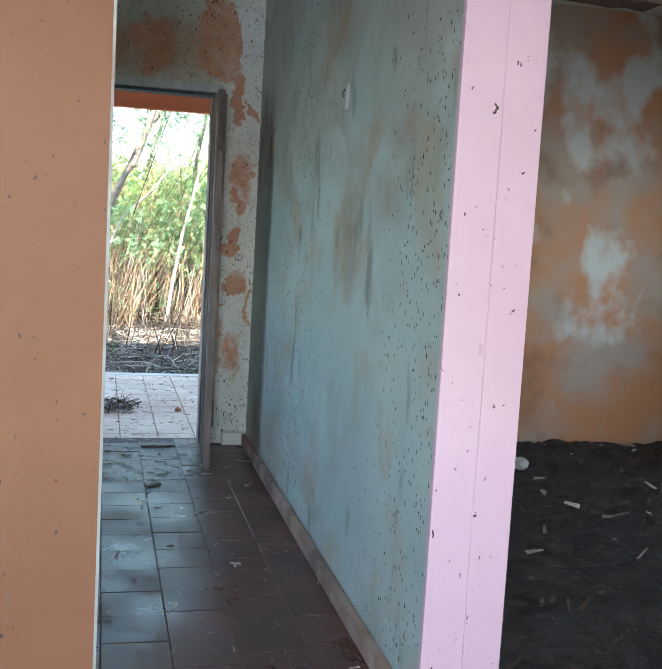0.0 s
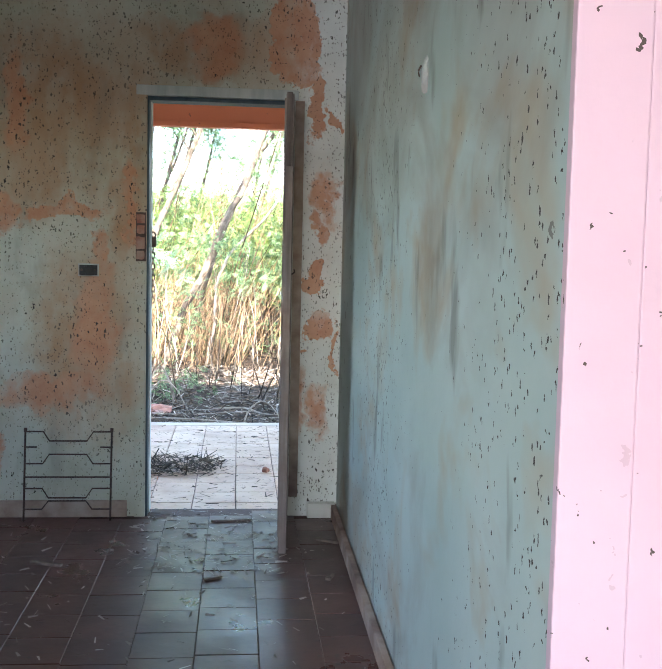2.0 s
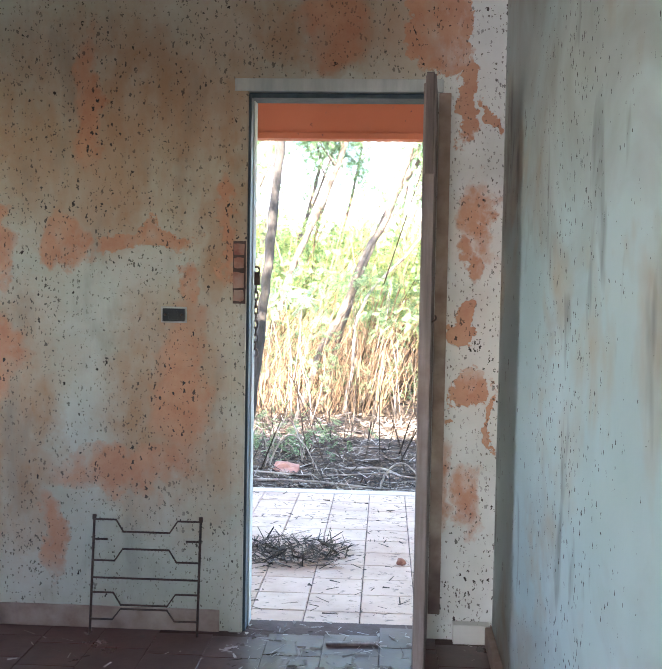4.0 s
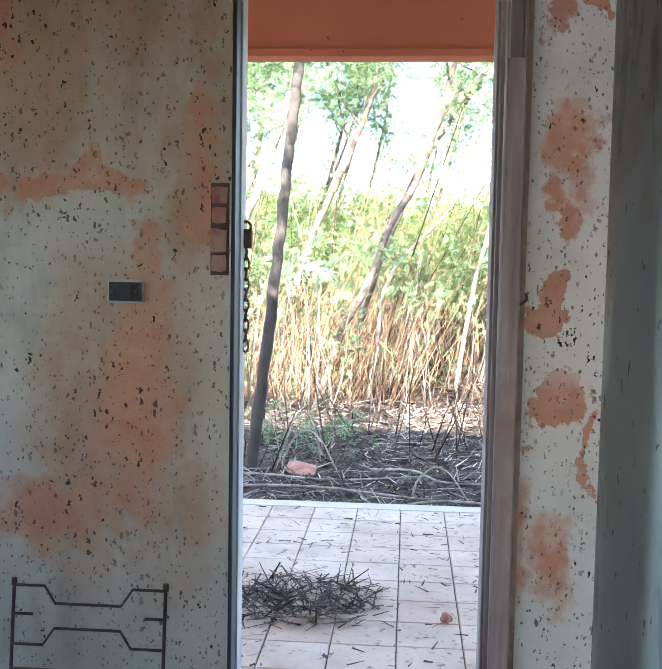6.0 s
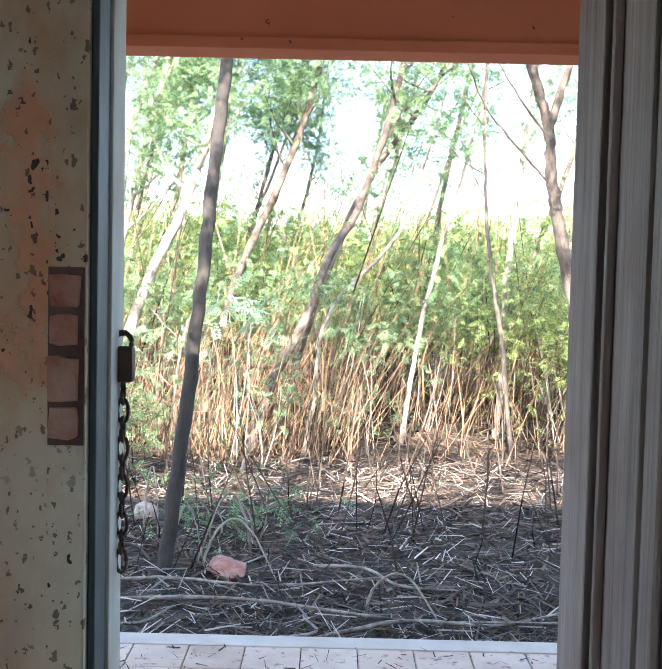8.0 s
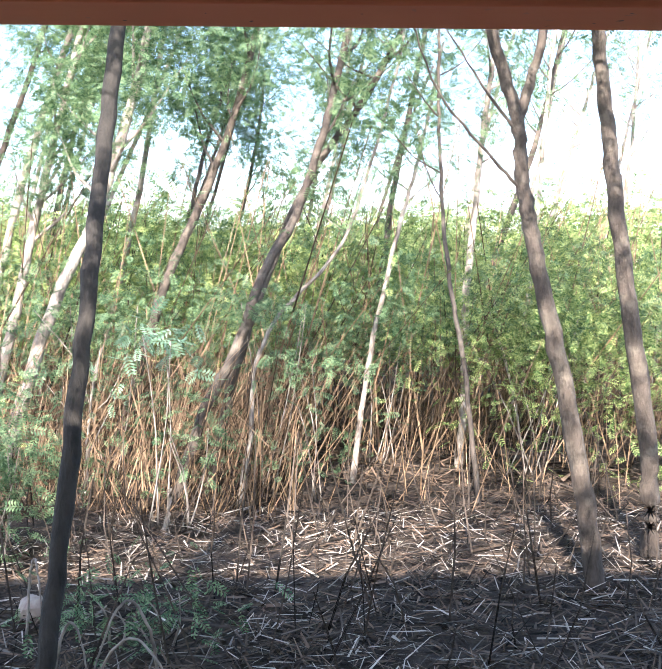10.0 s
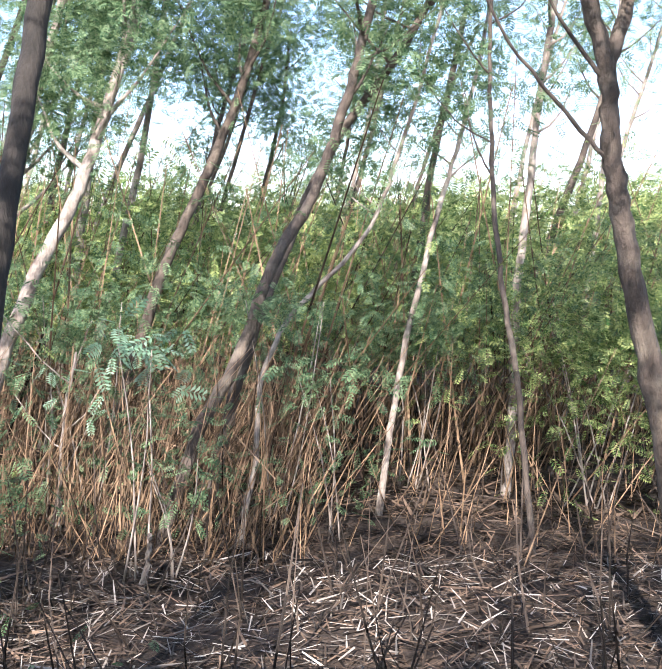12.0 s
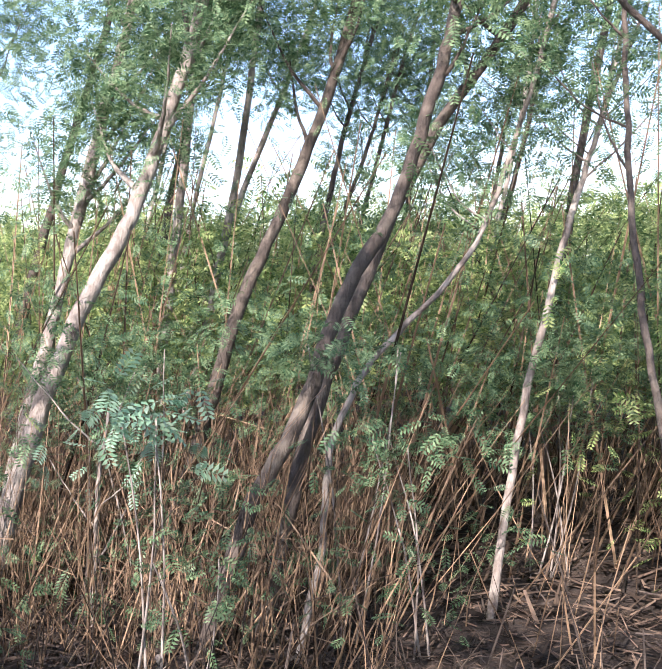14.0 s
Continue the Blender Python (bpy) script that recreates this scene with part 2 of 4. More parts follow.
M_TILE_OUT = tile_mat("pale_terrace_tile", (0.56, 0.39, 0.29), (0.65, 0.49, 0.38), (0.38, 0.25, 0.18), 0.6, 0.8)
M_CONCRETE = worn("pale_concrete_edge", (0.46, 0.37, 0.30), (0.56, 0.47, 0.39), 6, 0.85)
M_RUST = worn("rusty_black_iron", (0.03, 0.022, 0.018), (0.09, 0.05, 0.035), 30, 0.65, None, 0.5, 0.002)
M_BLACK = worn("black_bakelite", (0.012, 0.013, 0.014), (0.03, 0.032, 0.034), 20, 0.45)
M_SOOT = worn("black_rubbish_soil", (0.012, 0.011, 0.01), (0.05, 0.045, 0.04), 9, 0.8, None, 1.0, 0.05)
M_PLASTIC = worn("grimy_white_plastic", (0.45, 0.45, 0.42), (0.62, 0.62, 0.58), 8, 0.5)
M_GROUND = worn("leaf_strewn_soil", (0.020, 0.013, 0.008), (0.055, 0.035, 0.022), 5, 0.95, None, 1.0, 0.03, (0.085, 0.056, 0.037))
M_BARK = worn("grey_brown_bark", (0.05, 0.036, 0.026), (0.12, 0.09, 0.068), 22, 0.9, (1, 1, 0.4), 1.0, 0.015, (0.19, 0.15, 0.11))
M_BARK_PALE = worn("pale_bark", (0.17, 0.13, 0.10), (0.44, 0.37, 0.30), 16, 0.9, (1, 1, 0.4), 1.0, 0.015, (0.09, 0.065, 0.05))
# bark darkened in colour so the whole near sapling reads as shaded
M_BARK_SHADED = worn("shaded_bark", (0.014, 0.011, 0.008), (0.042, 0.033, 0.025), 18, 0.9, (1, 1, 0.3), 0.9, 0.01)
# light, yellowish end of these greens stands in for sun on the far foliage
M_LEAF = leaf_mat("green_leaflets", (0.06, 0.14, 0.03), (0.50, 0.54, 0.20))
M_LEAF_BLUE = leaf_mat("blue_green_leaflets", (0.045, 0.11, 0.045), (0.28, 0.37, 0.18))
M_LEAF_LIGHT = leaf_mat("pale_green_leaflets", (0.22, 0.38, 0.22), (0.40, 0.52, 0.36))
# wide tones put lit stalks and shaded gaps into the straw and stalk colours
M_STRAW = straw_mat("dry_straw", (0.004, 0.003, 0.002), (0.20, 0.135, 0.092))
M_STALK = straw_mat("dry_stalks", (0.012, 0.008, 0.005), (0.40, 0.265, 0.16))
M_TWIG = straw_mat("dark_twigs", (0.018, 0.014, 0.011), (0.13, 0.098, 0.075))
M_STRAW_PALE = straw_mat("bleached_straw", (0.06, 0.05, 0.04), (0.52, 0.44, 0.36))
M_CHIP = straw_mat("paint_chips", (0.10, 0.07, 0.06), (0.5, 0.45, 0.42))

# ---- mesh helpers ----


def mesh_from(name, verts, faces, material):
    me = bpy.data.meshes.new(name)
    me.from_pydata(verts, [], faces)
    me.update()
    me.materials.append(material)
    return me


def quads(name, pts, material):
    """A mesh of loose quads from an array (n, 4, 3)."""
    pts = np.asarray(pts, dtype=np.float32)
    n = len(pts)
    me = bpy.data.meshes.new(name)
    me.vertices.add(n * 4)
    me.vertices.foreach_set("co", pts.reshape(-1))
    me.loops.add(n * 4)
    me.loops.foreach_set("vertex_index", np.arange(n * 4, dtype=np.int32))
    me.polygons.add(n)
    me.polygons.foreach_set("loop_start", np.arange(0, n * 4, 4, dtype=np.int32))
    me.update(calc_edges=True)
    me.materials.append(material)
    return me


def boxes_bm(boxes, bevel=0.0):
    bm = bmesh.new()
    for x0, y0, z0, x1, y1, z1 in boxes:
        m = pose((x0 + x1) / 2, (y0 + y1) / 2, (z0 + z1) / 2) @ Matrix.Diagonal((abs(x1 - x0), abs(y1 - y0), abs(z1 - z0), 1))
        bmesh.ops.create_cube(bm, size=1, matrix=m)
    if bevel:
        bmesh.ops.bevel(bm, geom=bm.edges[:], offset=bevel, segments=2, profile=0.6, affect="EDGES")
    return bm


def part(name, bm, material, parent=None, label=""):
    me = bpy.data.meshes.new(name)
    bm.to_mesh(me)
    bm.free()
    me.materials.append(material)
    ob = new(name, me)
    if parent:
        ob.parent = parent
    if label:
        ob["label"] = label
    return ob


def smooth(ob):
    for p in ob.data.polygons:
        p.use_smooth = True
    return ob


def tube_bm(paths, sides=8):
    """Tapered tubes; each path is a list of (point, radius)."""
    bm = bmesh.new()
    for path in paths:
        rings = []
        for i, (p, r) in enumerate(path):
            p = Vector(p)
            a, b = Vector(path[max(i - 1, 0)][0]), Vector(path[min(i + 1, len(path) - 1)][0])
            q = (b - a).to_track_quat("Z", "Y")
            rings.append([bm.verts.new(p + q @ Vector((r * math.cos(u), r * math.sin(u), 0))) for u in [2 * math.pi * j / sides for j in range(sides)]])
        for r0, r1 in zip(rings, rings[1:]):
            for j in range(sides):
                f = bm.faces.new((r0[j], r0[(j + 1) % sides], r1[(j + 1) % sides], r1[j]))
                f.smooth = True
        bm.faces.new(rings[0][::-1])
        bm.faces.new(rings[-1])
    return bm


def bent(points, r0, r1, steps=6, wob=0.0, rng=random):
    """A smooth tapered path through the points."""
    pts = [Vector(p) for p in points]
    ext = [2 * pts[0] - pts[1]] + pts + [2 * pts[-1] - pts[-2]]
    out, n = [], (len(pts) - 1) * steps
    for i in range(n + 1):
        s = i / steps
        k = min(int(s), len(pts) - 2)
        u = s - k
        p0, p1, p2, p3 = ext[k:k + 4]
        p = 0.5 * (2 * p1 + (p2 - p0) * u + (2 * p0 - 5 * p1 + 4 * p2 - p3) * u * u + (3 * p1 - p0 - 3 * p2 + p3) * u ** 3)
        p += Vector((rng.uniform(-wob, wob), rng.uniform(-wob, wob), 0))
        out.append((p, (r0 + (r1 - r0) * i / n) * (1 + rng.uniform(-0.06, 0.06))))
    return out


def structure(name, boxes, material, label, bevel=0.0):
    return tagged(part(name, boxes_bm(boxes, bevel), material), label, "wall" if "wall" in name else name.split("_")[0], kind="structure")


# ---- the house ----
structure("wall_north", [(-2.6, 0, 0, -0.058, 0.15, 2.8), (0.70, 0, 0, 4.2, 0.15, 2.8), (-0.058, 0, 2.1, 0.70, 0.15, 2.8)], M_NORTH,
          "pale wall with peeling paint and orange patches round the doorway")
div = structure("wall_divider", [(0.951, -3.4, 0, 1.165, -0.002, 2.8)], M_DIV, "pale teal wall with brown and black damp stains")
for vert in div.data.vertices:
    vert.co.x += 0.0085 * vert.co.y
structure("wall_cross_orange", [(-2.6, -3.5, 0, 0.071, -3.4, 2.8)], M_ORANGE, "speckled orange painted wall beside the opening")
structure("wall_cross_reveal", [(0.071, -3.497, 0, 0.078, -3.4, 2.8), (-2.6, -3.4, 0, 0.076, -3.38, 2.8)], M_FRAME, "worn grey reveal of the opening")
structure("wall_cross_east", [(1.168, -3.5, 1.99, 4.2, -3.38, 2.8), (2.4, -3.5, 0, 4.2, -3.38, 1.99)], M_PALE, "white wall over the opening to the side room")
structure("wall_side_north", [(1.168, -0.03, 0, 4.148, -0.002, 2.8)], M_SIDE, "flaking orange plaster of the side room")
# next four walls are out of view, their openings added to admit light
structure("wall_side_east", [(4.15, -3.37, 0, 4.198, -2.1, 2.8), (4.15, -1.1, 0, 4.198, -0.03, 2.8)], M_SIDE, "orange plaster beside the assumed side opening")
structure("wall_south", [(-2.6, -8.15, 0, -1.3, -8, 2.8), (-0.2, -8.15, 0, 0.25, -8, 2.8), (1.25, -8.15, 0, 4.2, -8, 2.8), (-1.3, -8.15, 0, -0.2, -8, 0.9), (-1.3, -8.15, 2.2, -0.2, -8, 2.8), (0.25, -8.15, 0, 1.25, -8, 0.9), (0.25, -8.15, 2.2, 1.25, -8, 2.8)], M_PALE, "pale wall, out of view, with an assumed window opening")
structure("wall_west", [(-2.75, -8.15, 0, -2.6, -2.35, 2.8), (-2.75, -1.05, 0, -2.6, 0.15, 2.8), (-2.75, -2.35, 0, -2.6, -1.05, 0.95), (-2.75, -2.35, 2.15, -2.6, -1.05, 2.8)], M_PALE, "pale wall, out of view, with an assumed window opening")
structure("wall_east", [(4.2, -8.15, 0, 4.35, -2.1, 2.8), (4.2, -1.1, 0, 4.35, 0.15, 2.8), (4.2, -2.1, 0, 4.35, -1.1, 1.15), (4.2, -2.1, 2.05, 4.35, -1.1, 2.8)], M_SIDE, "plastered wall, out of view, with an assumed small opening")
structure("ceiling", [(-2.75, -8.15, 2.8, 4.35, 0.15, 2.9)], M_CEIL, "dusty plaster ceiling")
structure("roof_slab", [(-3.2, -8.5, 2.903, 5.2, 0.2, 3.0), (-3.2, 0.16, 2.62, 5.2, 2.2, 2.74)], M_CEIL, "plain concrete roof slab over house and porch")
structure("floor", [(-2.6, -8, -0.2, 4.2, 0.15, -0.0035)], M_MORTAR, "mortar bed under red-brown floor tiles")
structure("terrace", [(-2.6, 0.15, -0.3, 4.5, 2.6, -0.022)], M_MORTAR, "mortar bed under pale terrace tiles")
structure("trim_terrace_edge", [(-2.6, 2.6, -0.3, 4.5, 2.72, -0.006)], M_CONCRETE, "pale concrete edge of the terrace", 0.006)

# pink end of the divider: two painted boards with a fine joint
casing = tagged(new("trim_pink_casing"), "pink painted wall end with a fine joint and specks", "casing", kind="structure")
for x0, x1, y in ((0.916, 1.032, -3.424), (1.034, 1.144, -3.419)):
    part("board", boxes_bm([(x0, y, 0, x1, -3.401, 2.8)], 0.003), M_PINK, casing)
# dark lintel with a ragged lower edge over the side opening
bm = bmesh.new()
rng = random.Random(5)
row = []
for i in range(26):
    x = 1.16 + i * 0.05
    d = rng.uniform(0.0, 0.025)
    row.append([bm.verts.new(v) for v in ((x, -3.49, 1.985), (x, -3.49, 1.955 - d), (x, -3.40, 1.955 - d), (x, -3.40, 1.985))])
for a, b in zip(row, row[1:]):
    for j in range(4):
        bm.faces.new((a[j], b[j], b[(j + 1) % 4], a[(j + 1) % 4]))
bm.faces.new(row[0])
bm.faces.new(row[-1][::-1])
tagged(part("lintel", bm, M_RUST), "dark ragged lintel over the side opening", "lintel", kind="structure")

# skirtings
for i, (box, lab) in enumerate((((-2.6, -0.016, 0.0, -0.10, -0.001, 0.085), "dusty skirting tiles under the peeling wall"), ((0.920, -3.38, 0.0, 0.947, -0.02, 0.07), "brown skirting along the teal wall"),
                                ((0.80, -0.05, 0.0, 0.94, -0.001, 0.075), "short cream plinth in the corner"))):
    ob = tagged(part("baseboard", boxes_bm([box], 0.004), M_SKIRT if i < 2 else M_PALE), lab, "baseboard", kind="structure")
    if i == 1:
        for vert in ob.data.vertices:
            vert.co.x += 0.0085 * vert.co.y

# porch beam
beam = tagged(part("porch_beam", boxes_bm([(-2.6, 1.2, 2.095, 4.5, 1.35, 2.618)], 0.008), M_BEAM), "terracotta painted concrete beam along the porch", "beam", kind="structure")
part("drip_edge", boxes_bm([(-2.6, 1.186, 2.085, 4.5, 1.198, 2.115)], 0.003), M_BEAM, beam)
for x in (-2.45, 4.3):
    tagged(part("porch_post", boxes_bm([(x - 0.1, 1.2, -0.02, x + 0.1, 1.35, 2.093)], 0.01), M_BEAM), "terracotta painted porch post", "post", kind="structure")

# ---- door frame and leaf ----
fr = tagged(new("door_1"), "worn door frame with flaking pale and dark teal paint", "door frame", kind="structure")
part("casing", boxes_bm([(-0.064, -0.012, 0, -0.012, 0.05, 2.105)], 0.003), M_NORTH, fr)
part("jamb", boxes_bm([(-0.012, 0.004, 0, -0.001, 0.09, 2.07)], 0.003), M_REBATE, fr)
part("stop", boxes_bm([(-0.012, 0.066, 0, 0.004, 0.142, 2.06)], 0.003), M_FRAME, fr)
part("head", boxes_bm([(-0.012, 0.008, 2.056, 0.70, 0.12, 2.075)], 0.003), M_REBATE, fr)
part("head_casing", boxes_bm([(-0.064, -0.014, 2.077, 0.72, 0.05, 2.125)], 0.003), M_FRAME, fr)
part("hinge_jamb", boxes_bm([(0.665, 0.0, 0, 0.70, 0.14, 2.055)], 0.004), M_GREYWOOD, fr)
part("hinge_casing", boxes_bm([(0.705, -0.012, 0.1, 0.75, -0.001, 2.075)], 0.003), M_SKIRT, fr)


def plank_leaf():
    """Grooved plank door, swung wide open into the room; built along -y from its hinge, face towards -x."""
    leaf = tagged(new("plank_door"), "weathered grey plank door standing wide open", "door")
    rng = random.Random(3)
    y = 0.0
    for i, w in enumerate((0.085, 0.15, 0.11, 0.10, 0.11, 0.065)):
        d = rng.uniform(0, 0.006)
        part("plank", boxes_bm([(-0.012 - d, y - w + 0.004, 0.012 + rng.uniform(0, 0.02), 0.012, y - 0.004, 2.035 - rng.uniform(0, 0.02))], 0.004), M_GREYWOOD, leaf)
        if i in (0, 2, 3):
            part("batten", boxes_bm([(-0.024 - d, y - w + 0.006, 0.02, -0.0125 - d, y - w + 0.024, 2.02)], 0.004), M_GREYWOOD, leaf)
        y -= w
    part("core_board", boxes_bm([(0.0125, -0.618, 0.015, 0.018, -0.002, 2.01)]), M_GREYWOOD, leaf)
    part("edge_stile", boxes_bm([(-0.018, -0.645, 0.01, 0.018, -0.622, 1.70)], 0.004), M_GREYWOOD, leaf, "chipped grey edge strip")
    bolt = part("bolt", tube_bm([bent([(0.02, -0.62, 1.24), (0.032, -0.625, 1.25), (0.03, -0.625, 1.262)], 0.003, 0.003, 4)], 6), M_RUST, leaf)
    for z in (0.35, 1.0, 1.7):
        part("hinge", tube_bm([[((0.0, 0.006, z), 0.008), ((0.0, 0.006, z + 0.09), 0.008)]], 8), M_RUST, leaf)
    return leaf


plank_leaf().matrix_world = pose(0.685, -0.01, 0, 0, 0, -3.6)

# bared bricks in the left casing
part("mortar", boxes_bm([(-0.062, -0.0155, 1.275, -0.0135, -0.0125, 1.513)], 0.001), M_MORTAR, fr, "crumbled dark mortar")
rng = random.Random(8)
for z, h in ((1.283, 0.045), (1.333, 0.065), (1.408, 0.045), (1.459, 0.048)):
    bm = boxes_bm([(-0.060 + rng.uniform(0, 0.006), -0.022 - rng.uniform(0, 0.004), z + rng.uniform(0.001, 0.006), -0.016 - rng.uniform(0, 0.006), -0.0158, z + h - rng.uniform(0.002, 0.007))], 0.002)
    bmesh.ops.subdivide_edges(bm, edges=bm.edges[:], cuts=2)
    for vert in bm.verts:
        vert.co += Vector((noise.noise(vert.co * 90), 0.6 * noise.noise(vert.co * 120 + Vector((3, 3, 3))), noise.noise(vert.co * 80 + Vector((9, 1, 4))))) * 0.004
    part("brick", bm, M_BRICK, fr, "chipped red brick laid bare")

# padlock and chain
lock = tagged(new("padlock_chain"), "rusty padlock with a hanging iron chain", "padlock")
part("padlock", boxes_bm([(-0.006, 0.105, 1.347, 0.026, 0.128, 1.40)], 0.006), M_RUST, lock)
part("shackle", tube_bm([bent([(-0.002, 0.116, 1.397), (-0.002, 0.116, 1.411), (0.010, 0.116, 1.421), (0.021, 0.116, 1.411), (0.021, 0.116, 1.397)], 0.004, 0.004, 4)], 6), M_RUST, lock)
for i in range(10):
    z = 1.347 - i * 0.028
    ring = []
    for j in range(13):
        a = 2 * math.pi * j / 12
        u, v = 0.008 * math.cos(a), 0.018 * math.sin(a)
        ring.append(((0.010 + (u if i % 2 else 0), 0.116 + (0 if i % 2 else u), z - 0.014 + v), 0.003))
    part("link", tube_bm([ring], 5), M_RUST, lock)
part("staple", tube_bm([bent([(-0.022, 0.10, 1.415), (-0.006, 0.116, 1.419), (0.012, 0.116, 1.419)], 0.005, 0.005, 3)], 6), M_RUST, lock)

# wall socket
sock = tagged(new("wall_switch"), "black switch box with broken cover in the wall", "switch")
part("plaster_edge", boxes_bm([(-0.340, -0.006, 1.197, -0.240, -0.001, 1.259)], 0.003), M_FRAME, sock)
part("box", boxes_bm([(-0.333, -0.014, 1.203, -0.247, -0.0065, 1.252)], 0.003), M_BLACK, sock)
for x in (-0.322, -0.258):
    part("screw", tube_bm([[((x, -0.0145, 1.228), 0.006), ((x, -0.018, 1.228), 0.004)]], 8), M_RUST, sock)
part("rocker", boxes_bm([(-0.308, -0.0175, 1.21, -0.272, -0.0145, 1.245)], 0.001), M_BLACK, sock)

sock2 = copy_thing(sock, pose(-0.765, 0, 0.005))


def wire_rack():
    """Bent wire grate leaning on the wall."""
    rack = tagged(new("wire_rack"), "rusty bent-wire stove grate leaning on the wall", "grate")
    def y(z):
        return -0.032 - (0.44 - z) * 0.12
    for x in (-0.587, -0.172):
        part("side_rod", tube_bm([[((x, y(0.0), 0.003), 0.005), ((x, y(0.44), 0.44), 0.005)]], 6), M_RUST, rack)
        part("knob", tube_bm([[((x, y(0.43), 0.432), 0.008), ((x, y(0.45), 0.452), 0.008)]], 6), M_RUST, rack)
    for z, d in ((0.435, -0.045), (0.28, 0.045), (0.215, 0.0), (0.16, -0.045), (0.06, 0.04)):
        pts = [(-0.587, z), (-0.50, z), (-0.47, z + d), (-0.29, z + d), (-0.26, z), (-0.172, z)]
        part("cross_wire", tube_bm([[((x, y(h) - 0.006, h), 0.004) for x, h in pts]], 6), M_RUST, rack)
    for x0, x1 in ((-0.587, -0.53), (-0.225, -0.172)):
        part("stub_wire", tube_bm([[((x0, y(0.36) - 0.006, 0.36), 0.004), ((x1, y(0.36) - 0.006, 0.36), 0.004)]], 6), M_RUST, rack)


wire_rack()

# hook on the teal wall
hk = tagged(new("wall_hook"), "crumbled plaster knob with a rusty hook", "hook")
bm = bmesh.new()
bmesh.ops.create_icosphere(bm, subdivisions=2, radius=1, matrix=pose(0.927, -2.21, 1.815) @ Matrix.Diagonal((0.014, 0.018, 0.05, 1)))
for vert in bm.verts:
    vert.co += Vector((noise.noise(vert.co * 60) * 0.008, noise.noise(vert.co * 55) * 0.01, noise.noise(vert.co * 70) * 0.008))
part("plaster_lump", bm, M_FRAME, hk)
part("hook", tube_bm([bent([(0.915, -2.21, 1.84), (0.907, -2.212, 1.825), (0.91, -2.212, 1.81)], 0.003, 0.002, 4)], 6), M_RUST, hk)

# ---- loose bits on the floors ----


def strips(n, xr, yr, z0, zr, lr, wr, rng, tilt=0.25):
    """n flat strips strewn over a stretch."""
    c = np.stack([rng.uniform(*xr, n), rng.uniform(*yr, n), z0 + rng.uniform(*zr, n)], 1)
    a = rng.uniform(0, 2 * np.pi, n)
    t = rng.normal(0, tilt, n)
    d = np.stack([np.cos(a) * np.cos(t), np.sin(a) * np.cos(t), np.sin(t)], 1)
    s = np.stack([-np.sin(a), np.cos(a), rng.normal(0, 0.4, n)], 1)
    L, W = rng.uniform(*lr, n)[:, None] / 2, rng.uniform(*wr, n)[:, None] / 2
    d[:, 2] = np.abs(d[:, 2])
    return np.stack([c - d * L - s * W, c - d * L + s * W, c + d * L + s * W * 0.5, c + d * L - s * W * 0.5], 1)


def stuff(name, pts, material, label, category):
    return tagged(new(name, quads(name, pts, material)), label, category, kind="stuff")


R = np.random.default_rng(7)
stuff("floor_litter", np.concatenate([strips(420, (-1.0, 0.9), (-3.2, 0.05), 0.004, (0, 0.004), (0.008, 0.05), (0.003, 0.012), R, 0.1),
                                      strips(420, (-0.05, 0.65), (-0.9, 0.12), 0.004, (0, 0.006), (0.01, 0.06), (0.003, 0.012), R, 0.1)]), M_CHIP, "paint chips and dry leaf bits on the floor", "litter")
stuff("terrace_litter", strips(700, (-0.6, 1.2), (0.2, 2.6), -0.006, (0, 0.006), (0.012, 0.075), (0.002, 0.008), R, 0.06), M_TWIG, "twigs and leaf bits on the terrace tiles", "litter")
c = strips(900, (-0.28, 0.38), (0.85, 1.45), -0.005, (0, 0.03), (0.03, 0.16), (0.004, 0.012), R, 0.3)
keep = (((c[:, 0, 0] - 0.05) / 0.33) ** 2 + ((c[:, 0, 1] - 1.15) / 0.25) ** 2) < 1 + R.normal(0, 0.3, len(c))
stuff("twig_pile", c[keep], M_TWIG, "flat heap of dark twigs and leaves on the terrace", "twigs")
stuff("rubbish_litter", strips(500, (1.2, 4.1), (-3.3, -0.1), 0.02, (0, 0.05), (0.02, 0.12), (0.006, 0.03), R, 0.3), M_TWIG, "charred scraps on the side room floor", "rubbish")
stuff("rubbish_scraps", strips(120, (1.2, 4.1), (-3.0, -0.1), 0.04, (0, 0.04), (0.02, 0.09), (0.01, 0.03), R, 0.3), M_CHIP, "pale paper scraps among the black rubbish", "rubbish")
bm = bmesh.new()
bmesh.ops.create_grid(bm, x_segments=60, y_segments=60, size=0.5, matrix=pose(2.65, -1.7, 0.003) @ Matrix.Diagonal((2.98, 3.3, 1, 1)))
for v in bm.verts:
    v.co.z += 0.05 * max(0.0, noise.fractal(v.co * 3.0, 1.0, 2.0, 4) + 0.35)
tagged(part("rubbish_layer", bm, M_SOOT), "layer of black rubbish and soot on the floor", "rubbish", kind="stuff")


def crumpled(name, at, size, material, label, category, seed):
    rng = random.Random(seed)
    bm = bmesh.new()
    bmesh.ops.create_icosphere(bm, subdivisions=2, radius=1)
    for v in bm.verts:
        v.co *= 1 + rng.uniform(-0.25, 0.2)
        v.co = Vector((v.co.x * size[0], v.co.y * size[1], max(v.co.z, -0.6) * size[2]))
    ob = tagged(part(name, bm, material), label, category)
    ob.matrix_world = pose(at[0], at[1], at[2] + 0.55 * size[2], 0, 0, rng.uniform(0, 180))
    return ob


